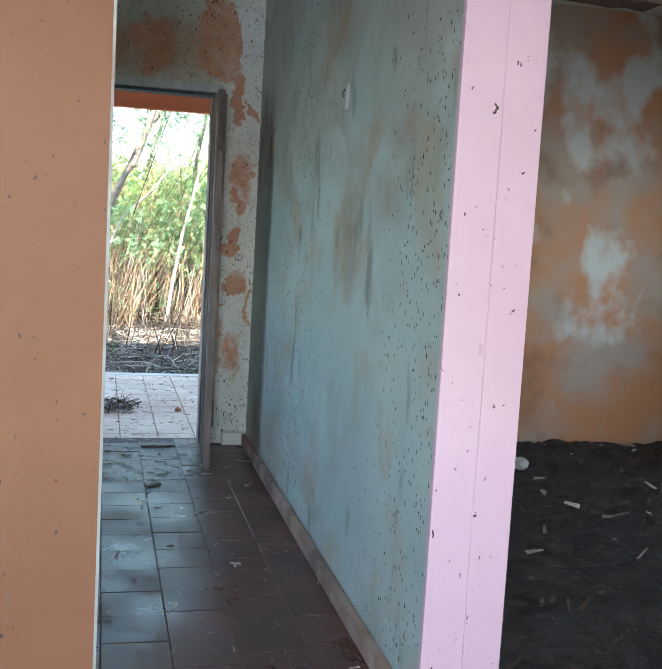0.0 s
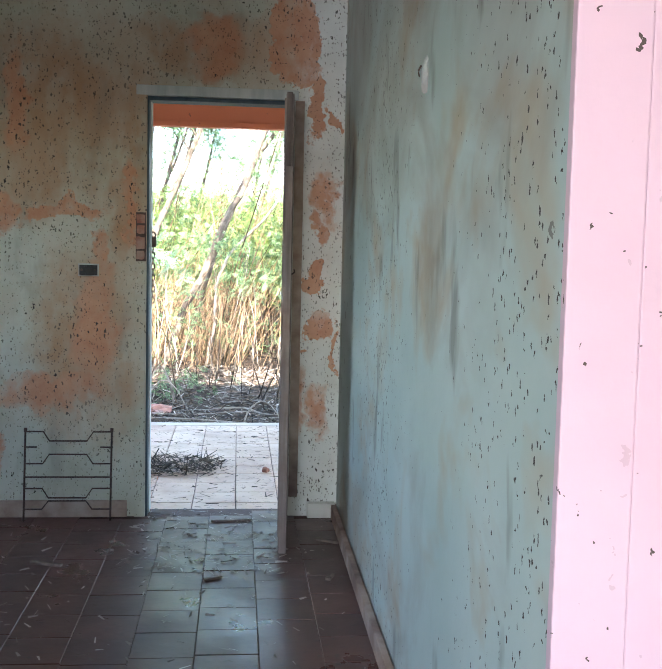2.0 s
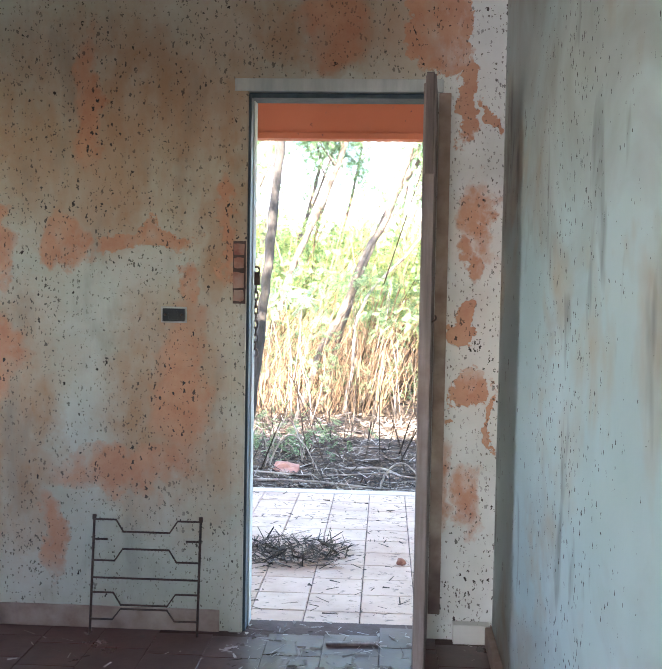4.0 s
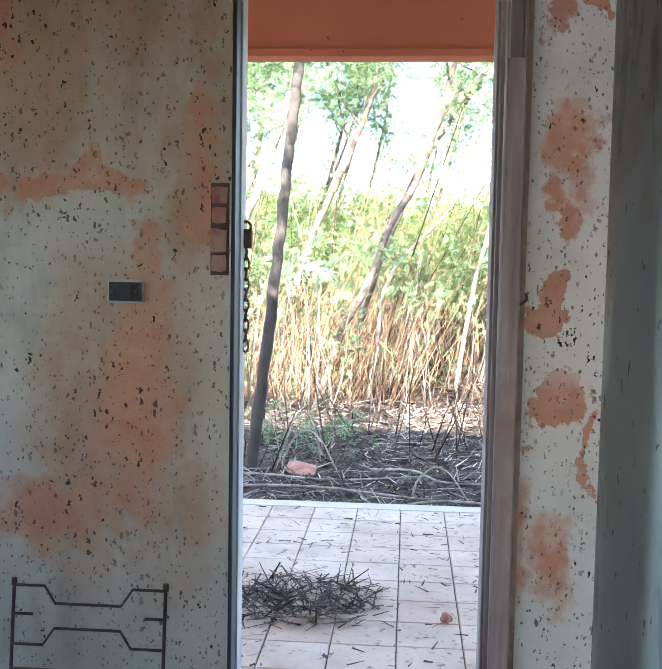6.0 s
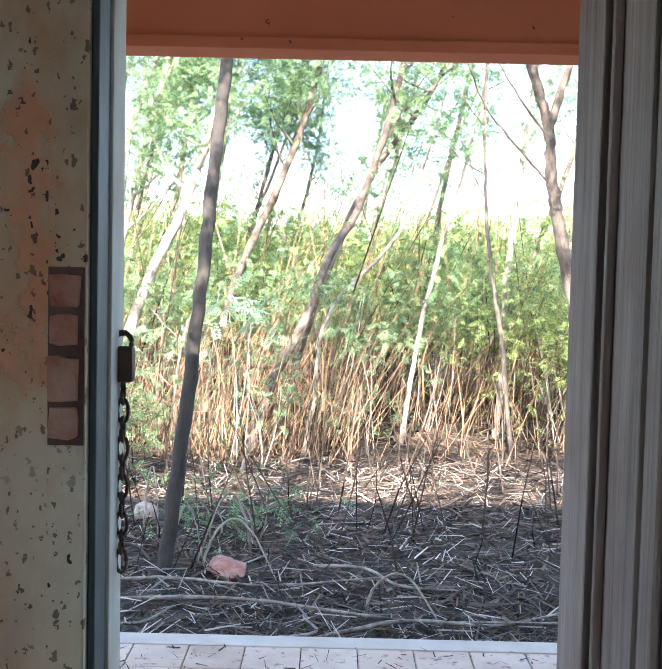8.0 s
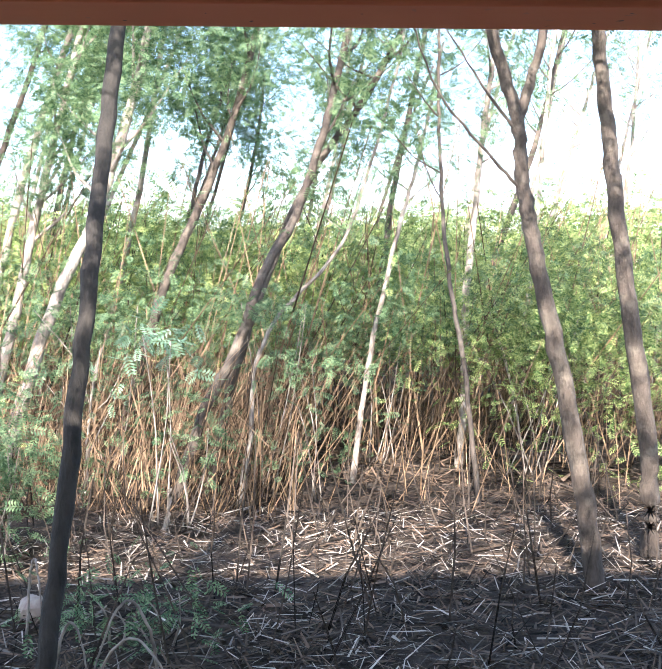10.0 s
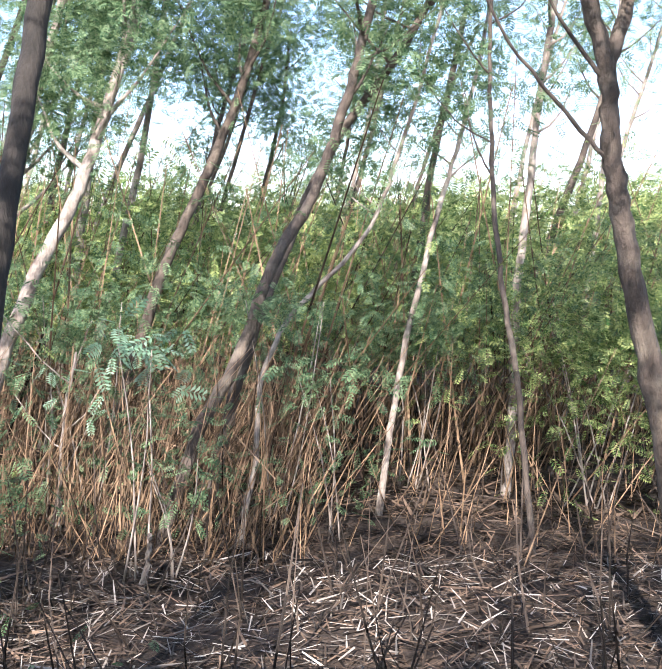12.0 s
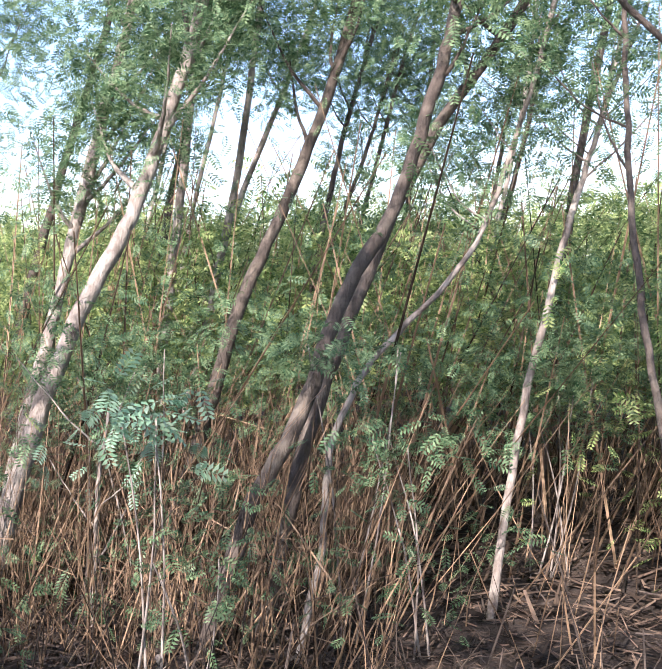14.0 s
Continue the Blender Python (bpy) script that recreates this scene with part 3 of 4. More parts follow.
crumpled("plastic_bag", (1.95, -1.35, 0.05), (0.08, 0.06, 0.04), M_PLASTIC, "crumpled dirty white bag on black rubbish", "bag", 1)
crumpled("plastic_bag", (2.4, -0.8, 0.05), (0.10, 0.05, 0.035), M_PLASTIC, "crumpled pale sheet among the rubbish", "bag", 2)
crumpled("stone", (-0.25, 4.05, -0.16), (0.16, 0.1, 0.06), M_BRICK, "broken brown clay lump on the leaf litter", "stone", 3)
crumpled("stone", (-0.95, 5.2, -0.16), (0.10, 0.09, 0.08), M_SKIRT, "pale stone in the leaf litter", "stone", 4)
crumpled("stone", (0.62, 1.0, -0.004), (0.025, 0.02, 0.02), M_BRICK, "small brown fruit husk on the terrace", "husk", 6)
for x, y, a, l in ((-0.35, -0.75, -20, 0.14), (-1.0, -0.62, 12, 0.22), (0.42, -0.1, 5, 0.2), (0.83, -0.95, 70, 0.07), (0.35, -0.95, 30, 0.08), (0.86, -0.45, -30, 0.12)):
    ob = tagged(part("wood_scrap", boxes_bm([(-l / 2, -0.012, 0.001, l / 2, 0.012, 0.012)], 0.003), M_GREYWOOD), "splintered wood scrap on the floor tiles", "wood scrap", "scraps on the floor")
    ob.matrix_world = pose(x, y, 0, 0, 0, a)

# ---- outside ----
bm = bmesh.new()
bmesh.ops.create_grid(bm, x_segments=140, y_segments=140, size=0.5, matrix=pose(0.5, 14.7, 0) @ Matrix.Diagonal((40, 24, 1, 1)))
for v in bm.verts:
    edge = min(1.0, max(0.0, (v.co.y - 2.72) / 1.0))
    v.co.z = -0.17 + 0.05 * edge * noise.fractal(v.co * 0.9, 1.0, 2.0, 4) + 0.012 * max(0.0, v.co.y - 9)
ob = tagged(part("ground", bm, M_GROUND), "brown soil under dry leaves and straw", "ground", kind="structure")
bm = bmesh.new()
bmesh.ops.create_grid(bm, x_segments=2, y_segments=2, size=0.5, matrix=pose(0, 0, -0.32) @ Matrix.Diagonal((600, 600, 1, 1)))
tagged(part("ground_far", bm, M_GROUND), "brown soil reaching to the horizon", "ground", kind="structure")


def frond(length, pairs, leaf, width):
    """Feathery compound leaf as quads (n, 4, 3), along +x."""
    out = []
    for i in range(pairs):
        x = length * (0.15 + 0.85 * i / pairs)
        l = leaf * (1 - 0.4 * abs(2 * i / pairs - 0.9))
        for s in (-1, 1):
            out.append([(x, 0, 0), (x + 0.35 * l + width / 2, s * l * 0.5, 0.1 * l), (x + 0.5 * l, s * l, -0.1 * l), (x + 0.35 * l - width / 2, s * l * 0.5, 0.1 * l)])
    out.append([(0, -0.0012, 0), (0, 0.0012, 0), (length, 0.001, -0.03 * length), (length, -0.001, -0.03 * length)])
    return np.array(out)


FROND_SMALL, FROND_MID, FROND_BIG = frond(0.16, 6, 0.045, 0.017), frond(0.22, 6, 0.065, 0.026), frond(0.34, 9, 0.085, 0.026)


def fronds(template, centers, rng, droop=0.35, scale=(0.7, 1.3)):
    """Copies of a compound leaf at the centres, turned at random, joined as one array of quads."""
    n = len(centers)
    yaw, pitch, roll = rng.uniform(0, 2 * np.pi, n), rng.normal(-droop, 0.5, n), rng.normal(0, 0.6, n)
    cy, sy, cp, sp, cr, sr = np.cos(yaw), np.sin(yaw), np.cos(pitch), np.sin(pitch), np.cos(roll), np.sin(roll)
    ux = np.stack([cy * cp, sy * cp, sp], 1)
    h = np.stack([-sy, cy, np.zeros(n)], 1)
    up = np.cross(ux, h)
    uy, uz = h * cr[:, None] + up * sr[:, None], up * cr[:, None] - h * sr[:, None]
    s = rng.uniform(*scale, n)[:, None]
    basis = np.stack([ux * s, uy * s, uz * s], 1)
    pts = np.einsum("qvk,nkd->nqvd", template, basis) + np.asarray(centers)[:, None, None, :]
    return pts.reshape(-1, 4, 3)


def clumps(n, each, center_fn, spread, rng):
    """Leaf centres gathered in n loose clumps."""
    c = np.array([center_fn() for _ in range(n)])
    return (c[:, None, :] + rng.normal(0, 1, (n, each, 3)) * np.array(spread)).reshape(-1, 3)


def tree(name, label, trunk, r0, r1, bark, crown, leaves, seed, branches=7, reach=0.9, first=0.55, wob=0.008):
    """A leaning tree: tapered trunk, limbs, and a loose feathery crown."""
    rng, nr = random.Random(seed), np.random.default_rng(seed)
    t = tagged(new(name), label, "tree")
    path = bent(trunk, r0, r1, 7, wob, rng)
    part("trunk", tube_bm([path], 10), bark, t)
    tips = []
    for i in range(branches):
        s = first + (1 - first) * (i + rng.random() * 0.6) / branches
        p, r = path[min(int(s * (len(path) - 1)), len(path) - 1)]
        a = rng.uniform(0, 2 * math.pi)
        d = Vector((math.cos(a), math.sin(a), rng.uniform(0.6, 1.6))).normalized()
        L = reach * rng.uniform(0.6, 1.3)
        pts = [p, p + d * L * 0.45 + Vector((0, 0, -0.03)), p + d * L + Vector((rng.uniform(-0.1, 0.1), 0, 0.1))]
        part("limb", tube_bm([bent(pts, max(r * 0.5, 0.006), 0.003, 5, 0.006, rng)], 6), bark, t)
        tips += [pts[1], pts[2], pts[2], (pts[1] + pts[2]) / 2]
    if leaves:
        k = max(1, int(leaves * 1.6) // len(tips))
        c = np.concatenate([np.array(tip)[None] + nr.normal(0, 1, (k, 3)) * (0.20, 0.20, 0.16) for tip in tips])
        ob = new("crown", quads("crown", fronds(FROND_SMALL, c, nr, 0.35, (0.55, 1.1)), crown))
        ob.parent = t
    return t


LEAN = "slender leaning tree with rough bark and feathery leaves"
sapling = tree("leaning_sapling", "slender leaning trunk beside the terrace, bark coloured as in shade", [(-0.615, 3.98, -0.25), (-0.55, 4.2, 0.5), (-0.51, 4.35, 1.1), (-0.47, 4.65, 1.85), (-0.44, 5.0, 2.65), (-0.36, 5.3, 3.6), (-0.2, 5.5, 4.8)],
     0.043, 0.040, M_BARK_SHADED, M_LEAF_BLUE, 420, 11, 8, 0.9, 0.82)
r1 = tree("forked_tree", "slender forked tree with knotted grey trunk", [(2.31, 5.55, -0.25), (2.18, 5.55, 0.6), (2.05, 5.55, 1.2), (1.905, 5.55, 1.83), (1.83, 5.55, 2.2), (1.78, 5.55, 2.62), (1.64, 5.55, 3.1), (1.52, 5.5, 4.0)],
          0.062, 0.03, M_BARK, M_LEAF_BLUE, 600, 12, 7, 1.0, 0.86)
rng = random.Random(2)
for pts, a, b in (([(1.78, 5.55, 2.58), (1.86, 5.55, 2.85), (1.92, 5.55, 3.1), (2.02, 5.6, 4.0)], 0.035, 0.022), ([(1.82, 5.55, 2.2), (1.6, 5.5, 2.42), (1.3, 5.4, 2.75), (1.1, 5.3, 3.2)], 0.012, 0.004),
                  ([(1.78, 5.55, 2.55), (1.6, 5.5, 2.75), (1.35, 5.45, 3.1)], 0.012, 0.004)):
    part("limb", tube_bm([bent(pts, a, b, 6, 0.006, rng)], 8), M_BARK, r1)
tree("leaning_tree", "curved slender tree with dark flaking bark", [(2.83, 6.1, -0.3), (2.81, 6.1, 0.45), (2.7, 6.1, 1.25), (2.59, 6.1, 1.9), (2.5, 6.1, 2.6), (2.43, 6.1, 3.2), (2.35, 6.1, 4.3)], 0.065, 0.04, M_BARK, M_LEAF_BLUE, 600, 13, 7, 1.0, 0.86)
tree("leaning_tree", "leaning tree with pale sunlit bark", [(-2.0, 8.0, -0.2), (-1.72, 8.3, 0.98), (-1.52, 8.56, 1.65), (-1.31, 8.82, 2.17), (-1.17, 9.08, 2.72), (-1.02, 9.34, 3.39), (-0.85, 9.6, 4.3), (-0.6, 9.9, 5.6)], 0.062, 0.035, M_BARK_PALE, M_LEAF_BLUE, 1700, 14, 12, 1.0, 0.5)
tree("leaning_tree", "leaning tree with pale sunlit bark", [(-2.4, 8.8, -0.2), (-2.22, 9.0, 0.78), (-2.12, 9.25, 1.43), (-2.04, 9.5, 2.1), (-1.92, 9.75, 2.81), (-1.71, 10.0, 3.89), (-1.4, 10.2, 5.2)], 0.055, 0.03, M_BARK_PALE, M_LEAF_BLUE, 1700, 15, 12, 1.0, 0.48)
tree("leaning_tree", "brown leaning tree with a long bare trunk", [(-0.5, 7.66, -0.25), (-0.25, 7.85, 0.57), (0.02, 8.0, 1.08), (0.24, 8.15, 1.71), (0.52, 8.3, 2.21), (0.75, 8.45, 2.9), (0.93, 8.6, 3.6), (1.25, 8.8, 5.0)], 0.05, 0.03, M_BARK, M_LEAF_BLUE, 500, 16, 8, 0.8, 0.72)
tree("leaning_tree", "brown leaning tree with a long bare trunk", [(-0.25, 8.0, -0.2), (0.0, 8.2, 0.9), (0.27, 8.47, 1.7), (0.66, 8.73, 2.59), (1.27, 9.0, 3.5), (1.8, 9.3, 4.6)], 0.045, 0.028, M_BARK, M_LEAF_BLUE, 420, 17, 7, 0.8, 0.7)
tree("leaning_tree", LEAN, [(-1.25, 8.9, -0.2), (-0.99, 9.2, 0.75), (-0.74, 9.4, 1.61), (-0.48, 9.6, 2.26), (-0.14, 9.8, 3.12), (0.06, 10.0, 3.9), (0.4, 10.2, 5.2)], 0.055, 0.03, M_BARK, M_LEAF_BLUE, 1200, 18, 9, 0.9, 0.6)
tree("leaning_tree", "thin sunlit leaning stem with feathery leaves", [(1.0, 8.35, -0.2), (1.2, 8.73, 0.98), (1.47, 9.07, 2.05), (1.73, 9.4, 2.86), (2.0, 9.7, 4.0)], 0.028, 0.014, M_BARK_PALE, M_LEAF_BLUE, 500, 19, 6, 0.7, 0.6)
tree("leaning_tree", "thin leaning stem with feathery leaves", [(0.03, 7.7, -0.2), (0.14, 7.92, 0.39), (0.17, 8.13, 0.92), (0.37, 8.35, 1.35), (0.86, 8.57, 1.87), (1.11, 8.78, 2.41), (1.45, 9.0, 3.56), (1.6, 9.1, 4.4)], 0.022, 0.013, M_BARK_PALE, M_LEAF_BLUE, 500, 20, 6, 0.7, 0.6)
tree("thin_sapling", "thin dark upright sapling with few leaves", [(1.98, 7.5, -0.25), (1.88, 7.75, 0.98), (1.79, 8.0, 1.75), (1.76, 8.25, 2.57), (1.77, 8.5, 3.44), (1.8, 8.6, 4.4)], 0.022, 0.012, M_BARK, M_LEAF_BLUE, 360, 21, 6, 0.6, 0.55)
tree("leaning_tree", LEAN, [(2.05, 9.0, -0.2), (2.15, 9.25, 0.41), (2.22, 9.5, 1.55), (2.35, 9.75, 2.39), (2.5, 10.0, 3.43), (2.7, 10.2, 4.6)], 0.045, 0.025, M_BARK_PALE, M_LEAF_BLUE, 300, 22, 7, 0.8, 0.7)
tree("dead_stake", "short broken dry stake in the leaf litter", [(-0.47, 6.9, -0.25), (-0.43, 6.92, -0.05), (-0.4, 6.92, 0.16)], 0.02, 0.014, M_BARK_PALE, M_LEAF, 0, 23, 0)
tree("branched_sapling", "pale bare sapling dividing into thin branches", [(-1.22, 7.9, -0.2), (-1.23, 8.0, 0.21), (-1.2, 8.0, 0.6), (-1.1, 8.0, 1.1)], 0.02, 0.008, M_BARK_PALE, M_LEAF_LIGHT, 12, 24, 5, 0.5, 0.35)
# the sapling and the forked tree get added, unseen crowns over the porch roof, which shade the clearing in patches
shade = np.random.default_rng(71)
for owner, x0, x1 in ((sapling, -3.6, 0.6), (r1, 0.6, 4.6)):
    n = 66
    at = np.stack([shade.uniform(x0, x1, n), shade.uniform(0.6, 5.3, n), shade.uniform(3.5, 4.7, n)], 1)
    c = (at[:, None, :] + shade.normal(0, 1, (n, 16, 3)) * (0.2, 0.2, 0.12)).reshape(-1, 3)
    ob = new("crown", quads("crown", fronds(FROND_MID, c, shade, 0.3, (0.8, 1.4)), M_LEAF_BLUE))
    ob.parent = owner
    top = Vector((-0.28, 5.4, 4.2)) if owner is sapling else Vector((1.55, 5.52, 3.8))
    for tip in at[::7]:
        tip = Vector(tip)
        part("limb", tube_bm([bent([top, (top + tip) / 2 + Vector((0, 0, 0.25)), tip], 0.018, 0.004, 5, 0.01, rng)], 6), M_BARK, owner)
# more leaning trees behind, all bent the same way by the wind
rng = random.Random(31)
for i in range(26):
    x, y = rng.uniform(-4.5, 5.5), rng.uniform(9.5, 15.5)
    h, lean = rng.uniform(4.5, 7.5), rng.uniform(0.12, 0.36)
    tr = [(x + lean * h * s + 0.1 * math.sin(5 * s + i), y + 0.1 * h * s, -0.2 + h * s) for s in (0, 0.2, 0.4, 0.6, 0.8, 1.0)]
    tree("leaning_tree", LEAN, tr, rng.uniform(0.03, 0.06), 0.018, rng.choice((M_BARK, M_BARK_PALE)), M_LEAF_BLUE, 1100 if x < 0 else 300, 100 + i, 8, 0.9, 0.6 if x < 0 else 0.66)

# green undergrowth band and bushes
nr = np.random.default_rng(41)


def in_band():
    x, y = nr.uniform(-6, 8), nr.uniform(10.0, 15.5)
    top = 1.55 + 0.06 * (y - 10) + 0.5 * noise.noise(Vector((x * 0.8, y * 0.8, 0))) + 0.3
    return (x, y, nr.uniform(0.75, max(0.9, top + 0.4)))


def in_thicket_top():
    x, y = nr.uniform(-3.6, 4.5), nr.uniform(8.6, 10.6)
    return (x, y, 1.0 + 0.55 * abs(nr.normal(0, 1)) + 0.2 * noise.noise(Vector((x, y, 3))))


def in_stalks():
    x, y = nr.uniform(-3.2, 1.2), nr.uniform(7.2, 9.2)
    return (x, y, nr.uniform(0.0, 1.1))


stuff("undergrowth", fronds(FROND_SMALL, clumps(110, 9, in_stalks, (0.10, 0.10, 0.09), nr), nr, 0.35, (0.4, 0.9)), M_LEAF_BLUE, "scattered green sprays among the dry stalks", "undergrowth")
stuff("undergrowth", fronds(FROND_SMALL, clumps(470, 13, in_thicket_top, (0.14, 0.14, 0.10), nr), nr, 0.35, (0.5, 0.95)), M_LEAF_BLUE, "loose green sprays over the dry stalks", "undergrowth")
stuff("undergrowth", fronds(FROND_MID, clumps(2300, 13, in_band, (0.20, 0.20, 0.15), nr), nr, 0.35, (0.45, 0.95)), M_LEAF, "dense green undergrowth with small leaflets", "undergrowth")


def bush(label, center, size, n, template, material, seed, stems=5):
    r, rn = random.Random(seed), np.random.default_rng(seed)
    b = tagged(new("bush"), label, "bush")
    c = np.array(center) + rn.normal(0, 1, (n, 3)) * np.array(size) * 0.5
    c[:, 2] = np.maximum(c[:, 2], -0.1)
    ob = new("foliage", quads("foliage", fronds(template, c, rn, 0.35, (0.5, 1.0)), material))
    ob.parent = b
    for i in range(stems):
        tip = Vector(center) + Vector((r.uniform(-1, 1) * size[0], r.uniform(-1, 1) * size[1], r.uniform(-0.2, 0.6) * size[2])) * 0.6
        foot = Vector((center[0] + r.uniform(-0.3, 0.3) * size[0], center[1], -0.22))
        part("stem", tube_bm([bent([foot, (foot + tip) / 2 + Vector((0.04, 0, 0.03)), tip], 0.008, 0.003, 4, 0.004, r)], 5), M_BARK_PALE, b)


bush("low green feathery plant at the terrace side", (-0.3, 4.75, 0.05), (0.5, 0.35, 0.26), 120, FROND_SMALL, M_LEAF_BLUE, 51)
bush("dark green bush beside the leaning trunk", (-1.55, 6.3, 0.5), (0.55, 0.5, 0.6), 800, FROND_SMALL, M_LEAF_BLUE, 52)
bush("pale green sprig of large feathery leaves", (-0.5, 7.0, 1.22), (0.36, 0.2, 0.2), 34, FROND_MID, M_LEAF_LIGHT, 53, 3)
bush("green sprig of feathery leaves", (0.3, 7.9, 1.45), (0.6, 0.3, 0.15), 120, FROND_SMALL, M_LEAF_BLUE, 54, 3)
bush("green sprig of feathery leaves", (0.62, 7.8, 0.98), (0.4, 0.25, 0.15), 80, FROND_SMALL, M_LEAF_BLUE, 55, 3)
bush("small green sprig on a thin stem", (-0.3, 7.0, 0.55), (0.3, 0.2, 0.35), 60, FROND_SMALL, M_LEAF_BLUE, 56, 3)
bush("dense green bush behind the forked tree", (2.7, 8.6, 1.2), (1.1, 0.8, 0.9), 1700, FROND_SMALL, M_LEAF, 57, 8)
bush("dense green bush behind the forked tree", (3.9, 8.2, 0.9), (1.2, 0.8, 0.9), 1400, FROND_SMALL, M_LEAF, 58, 8)
bush("green bush among dry stalks", (1.4, 9.2, 1.05), (0.6, 0.4, 0.35), 400, FROND_SMALL, M_LEAF_BLUE, 59, 5)
bush("green bush among dry stalks", (-1.3, 8.4, 1.25), (0.9, 0.5, 0.6), 480, FROND_SMALL, M_LEAF_BLUE, 60, 5)
bush("green bush at the edge of the thicket", (-2.6, 7.6, 0.6), (0.8, 0.6, 0.7), 700, FROND_SMALL, M_LEAF, 61, 6)


def stalks(n, place, hr, wr, rng, lean=0.18):
    """Thin upright stems, each two crossed tapering strips."""
    p = np.array([place() for _ in range(n)])
    h = rng.uniform(*hr, n)
    d = np.stack([rng.normal(lean, 0.3, n), rng.normal(0, 0.25, n), np.ones(n)], 1)
    mid = p + d * (h * 0.5)[:, None] + np.stack([rng.normal(0, 0.02, n), rng.normal(0, 0.02, n), np.zeros(n)], 1)
    tip = p + d * h[:, None]
    w = rng.uniform(*wr, n)[:, None] / 2
    out = []
    for side in ((1, 0, 0), (0, 1, 0)):
        s = np.array(side)
        out.append(np.stack([p - s * w, p + s * w, mid + s * w * 0.8, mid - s * w * 0.8], 1))
        out.append(np.stack([mid - s * w * 0.8, mid + s * w * 0.8, tip + s * w * 0.4, tip - s * w * 0.4], 1))
    return np.concatenate(out)


def in_thicket():
    while True:
        x, y = nr.uniform(-4, 6), 7.3 + abs(nr.normal(0, 2.6))
        open_ground = x > 0.5 and y < 10.2 + 0.5 * math.sin(x * 2)
        if y < 14 and (not open_ground or nr.random() < 0.08):
            return (x, y, -0.2)


def closed(pts):
    """Leaves out what would stand on the open ground."""
    x, y = pts[:, 0, 0], pts[:, 0, 1]
    return pts[~((x > 0.5) & (y < 10.2 + 0.5 * np.sin(x * 2)))]


def near_edge():
    return (nr.uniform(-2.2, 3.0), nr.uniform(4.0, 7.6), -0.2)


stuff("dry_stalks", stalks(3300, in_thicket, (0.2, 1.5), (0.003, 0.012), nr, 0.2), M_STALK, "thicket of dry brown stalks", "stalks")
stuff("tall_stems", stalks(560, lambda: (nr.uniform(-4, 5), nr.uniform(8.6, 12.8), -0.2), (1.4, 3.4), (0.008, 0.022), nr, 0.22), M_STALK, "tall thin stems rising through the thicket", "stems")
stuff("dark_stalks", stalks(150, near_edge, (0.3, 1.0), (0.006, 0.014), nr, 0.0), M_TWIG, "thin dark bare stems in the leaf litter", "stalks")
stuff("bent_stalks", closed(strips(1900, (-4, 5), (7.2, 11.5), 0.05, (0, 0.8), (0.2, 0.8), (0.003, 0.010), nr, 0.6)), M_STALK, "bent and broken dry stalks", "stalks")
stuff("leaf_litter", np.concatenate([strips(24000, (-3.5, 5.0), (2.75, 8.6), -0.165, (0, 0.05), (0.04, 0.24), (0.004, 0.016), nr, 0.22),
                                     strips(9000, (-5, 7.0), (8.4, 13.5), -0.16, (0, 0.06), (0.08, 0.4), (0.01, 0.03), nr, 0.2)]), M_STRAW, "thick litter of dry leaves and straw", "leaf litter")
stuff("pale_litter", strips(5200, (-2.6, 4.2), (2.75, 7.4), -0.15, (0, 0.05), (0.05, 0.22), (0.004, 0.012), nr, 0.25), M_STRAW_PALE, "bleached straw and grass blades near the terrace", "leaf litter")
# dark strips are twigs and also stand in for shade on the ground
stuff("dark_litter", strips(9000, (-3.5, 5.0), (2.75, 9.5), -0.165, (0, 0.05), (0.06, 0.3), (0.005, 0.016), nr, 0.2), M_TWIG, "dark twigs among the dry leaves, doubling as ground shade", "leaf litter")
rng = random.Random(77)
for x, y, a, L in ((0.3, 3.35, -8, 2.4), (-0.3, 3.75, 5, 1.8), (0.9, 3.2, 14, 1.3), (0.2, 3.0, 80, 0.5), (0.6, 3.9, -35, 0.9), (-0.7, 3.1, 35, 0.7)):
    ob = tagged(part("fallen_branch", tube_bm([bent([(-L / 2, 0, 0), (-L / 6, 0.06, 0.03), (L / 6, -0.05, 0.02), (L / 2, 0.05, 0.03)], 0.012, 0.005, 6, 0.006, rng)], 6), M_BARK_PALE),
                "thin dry fallen branch on the litter", "branch", "fallen branches")
    ob.matrix_world = pose(x, y, -0.135, 0, 0, a)
# bare pale vines arching up out of the litter
rng = random.Random(91)
for x, y, dx, h in ((-0.62, 4.3, 0.16, 0.34), (-0.42, 4.2, 0.3, 0.3), (-0.15, 4.4, -0.2, 0.4), (-0.9, 4.9, 0.1, 0.45), (0.5, 3.5, 0.25, 0.22)):
    tagged(part("vine", tube_bm([bent([(x, y, -0.18), (x + dx * 0.2, y, -0.17 + h * 0.6), (x + dx * 0.6, y - 0.05, -0.17 + h), (x + dx, y - 0.12, -0.17 + h * 0.8), (x + dx * 1.5, y - 0.25, -0.16)], 0.009, 0.004, 6, 0.004, rng)], 6), M_BARK_PALE),
           "thin pale vine arching out of the leaf litter", "vine", "vines in the litter")
# far tree line
fc = []
for i in range(150):
    fc.append((nr.uniform(-14, 18), nr.uniform(17, 24), nr.uniform(0.3, 2.9)))
stuff("far_woods", fronds(FROND_BIG * 1.6, (np.array(fc)[:, None, :] + nr.normal(0, 1, (150, 90, 3)) * (0.7, 0.7, 0.4)).reshape(-1, 3), nr), M_LEAF, "sunlit green woods behind the thicket", "woods")

# ---- floor and terrace tiles ----


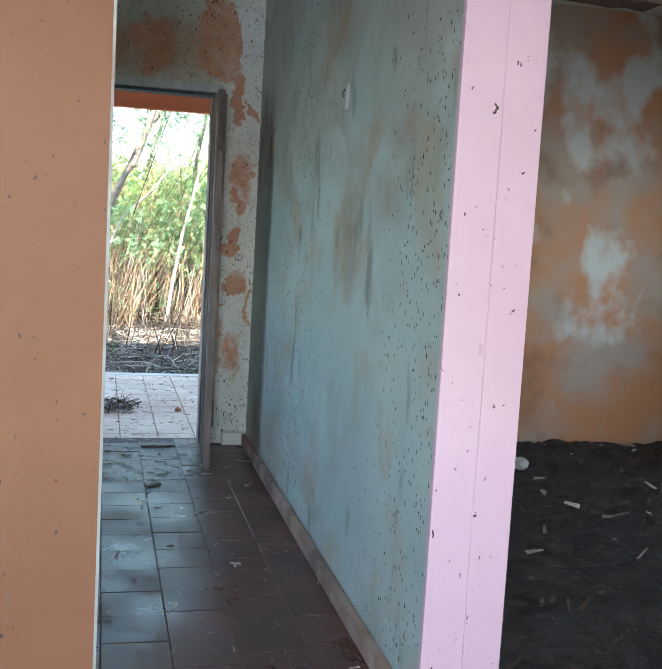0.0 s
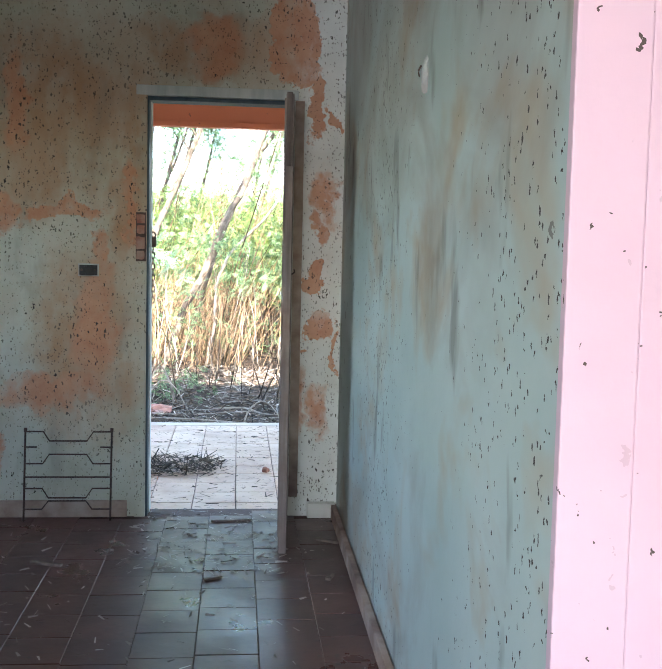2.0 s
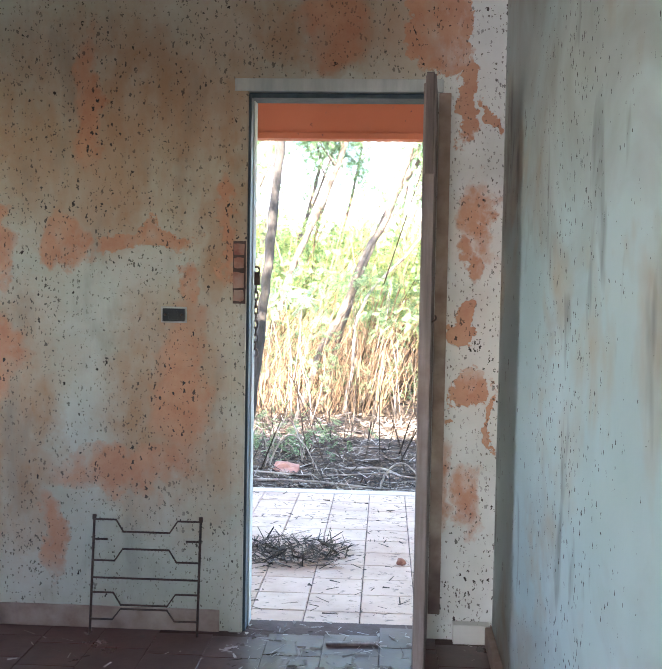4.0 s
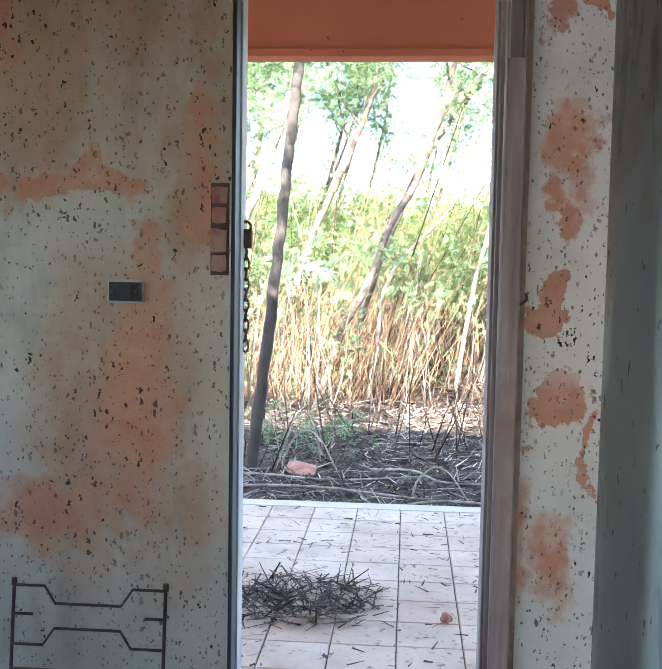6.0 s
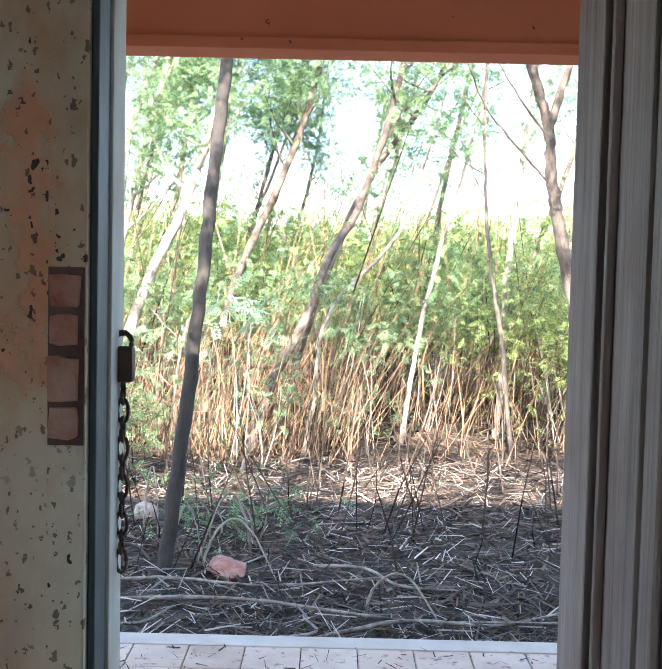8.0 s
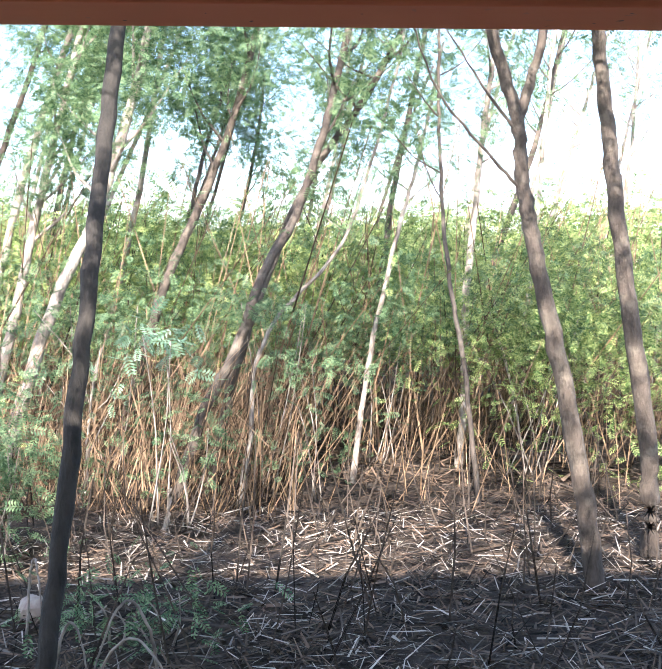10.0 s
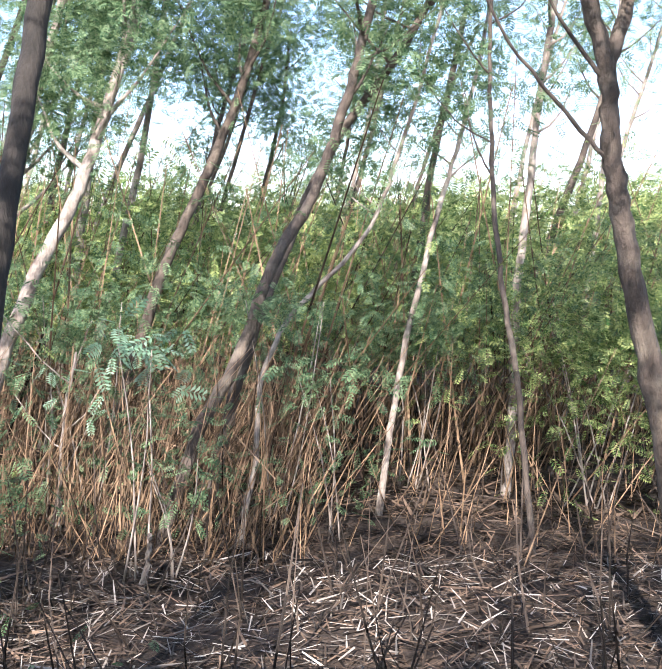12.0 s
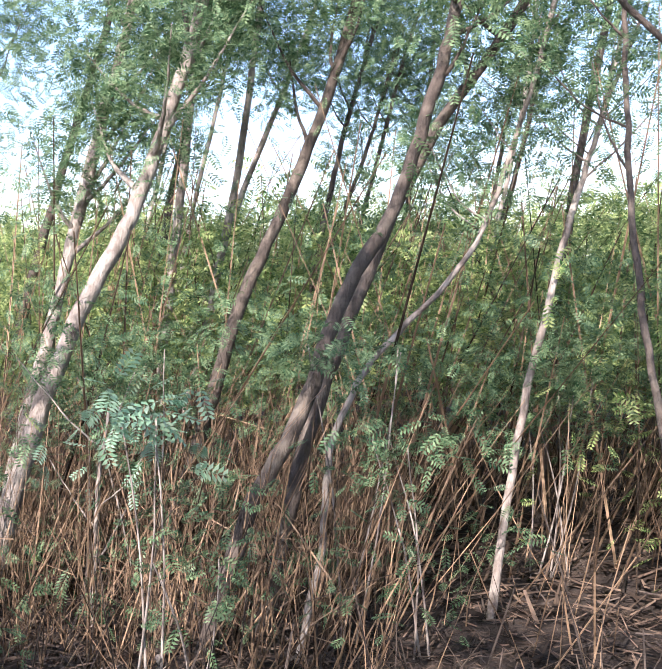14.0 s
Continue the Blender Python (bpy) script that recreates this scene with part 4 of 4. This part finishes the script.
def tile_mesh(name, w, d, h, material, bevel=0.004):
    me = bpy.data.meshes.new(name)
    bm = boxes_bm([(-w / 2, -d / 2, -h, w / 2, d / 2, 0)])
    bmesh.ops.bevel(bm, geom=[e for e in bm.edges if e.verts[0].co.z > -1e-4 and e.verts[1].co.z > -1e-4], offset=bevel, segments=1, affect="EDGES")
    bm.to_mesh(me)
    bm.free()
    me.materials.append(material)
    return me


def lay(parent, me, xs, ys, z, pitch, stagger, seed, lift=0.0012):
    rng = random.Random(seed)
    n = 0
    x = xs[0]
    while x < xs[1]:
        off = rng.uniform(0, 1) * pitch if stagger else 0.0
        y = ys[1] - pitch / 2 - off
        while y > ys[0]:
            ob = new("tile", me)
            ob.parent = parent
            ob.matrix_world = pose(x + pitch / 2, y, z + rng.uniform(-lift, lift), rng.uniform(-0.25, 0.25), rng.uniform(-0.25, 0.25), 0)
            y -= pitch
            n += 1
        x += pitch


floor_ob, terrace_ob = bpy.data.objects["floor"], bpy.data.objects["terrace"]
PT = 0.213
lay(floor_ob, tile_mesh("tile", PT - 0.002, PT - 0.002, 0.0034, M_TILE_IN, 0.0016), (0.096 - 7 * PT, 0.9), (-5.4, 0.14), 0.0, PT, True, 9)
lay(terrace_ob, tile_mesh("tile", 0.226, 0.226, 0.012, M_TILE_OUT), (-1.4, 1.9), (0.16, 2.6), -0.010, 0.23, False, 10)
# the rest of both floors, farther from the walk, as one sheet of tiles each


def tile_sheet(name, rects, pitch, z, material, label, parent):
    bm = bmesh.new()
    for x0, y0, x1, y1 in rects:
        for i in range(int((x1 - x0) / pitch)):
            for j in range(int((y1 - y0) / pitch)):
                a, b = x0 + i * pitch + 0.002, y0 + j * pitch + 0.002
                vs = [bm.verts.new((a + u * (pitch - 0.004), b + v * (pitch - 0.004), z)) for u, v in ((0, 0), (1, 0), (1, 1), (0, 1))]
                bm.faces.new(vs)
    return tagged(part(name, bm, material, parent), label, kind="stuff")


tile_sheet("tiles", [(-2.55, -5.3, -1.42, 0.0), (-2.55, -7.9, 4.1, -5.65), (1.0, -5.6, 4.1, -3.4)], PT, 0.0, M_TILE_IN, "red-brown floor tiles", floor_ob)
tile_sheet("tiles", [(-2.55, 0.2, -1.42, 2.6), (1.93, 0.2, 4.5, 2.6)], 0.23, -0.010, M_TILE_OUT, "pale terrace tiles", terrace_ob)
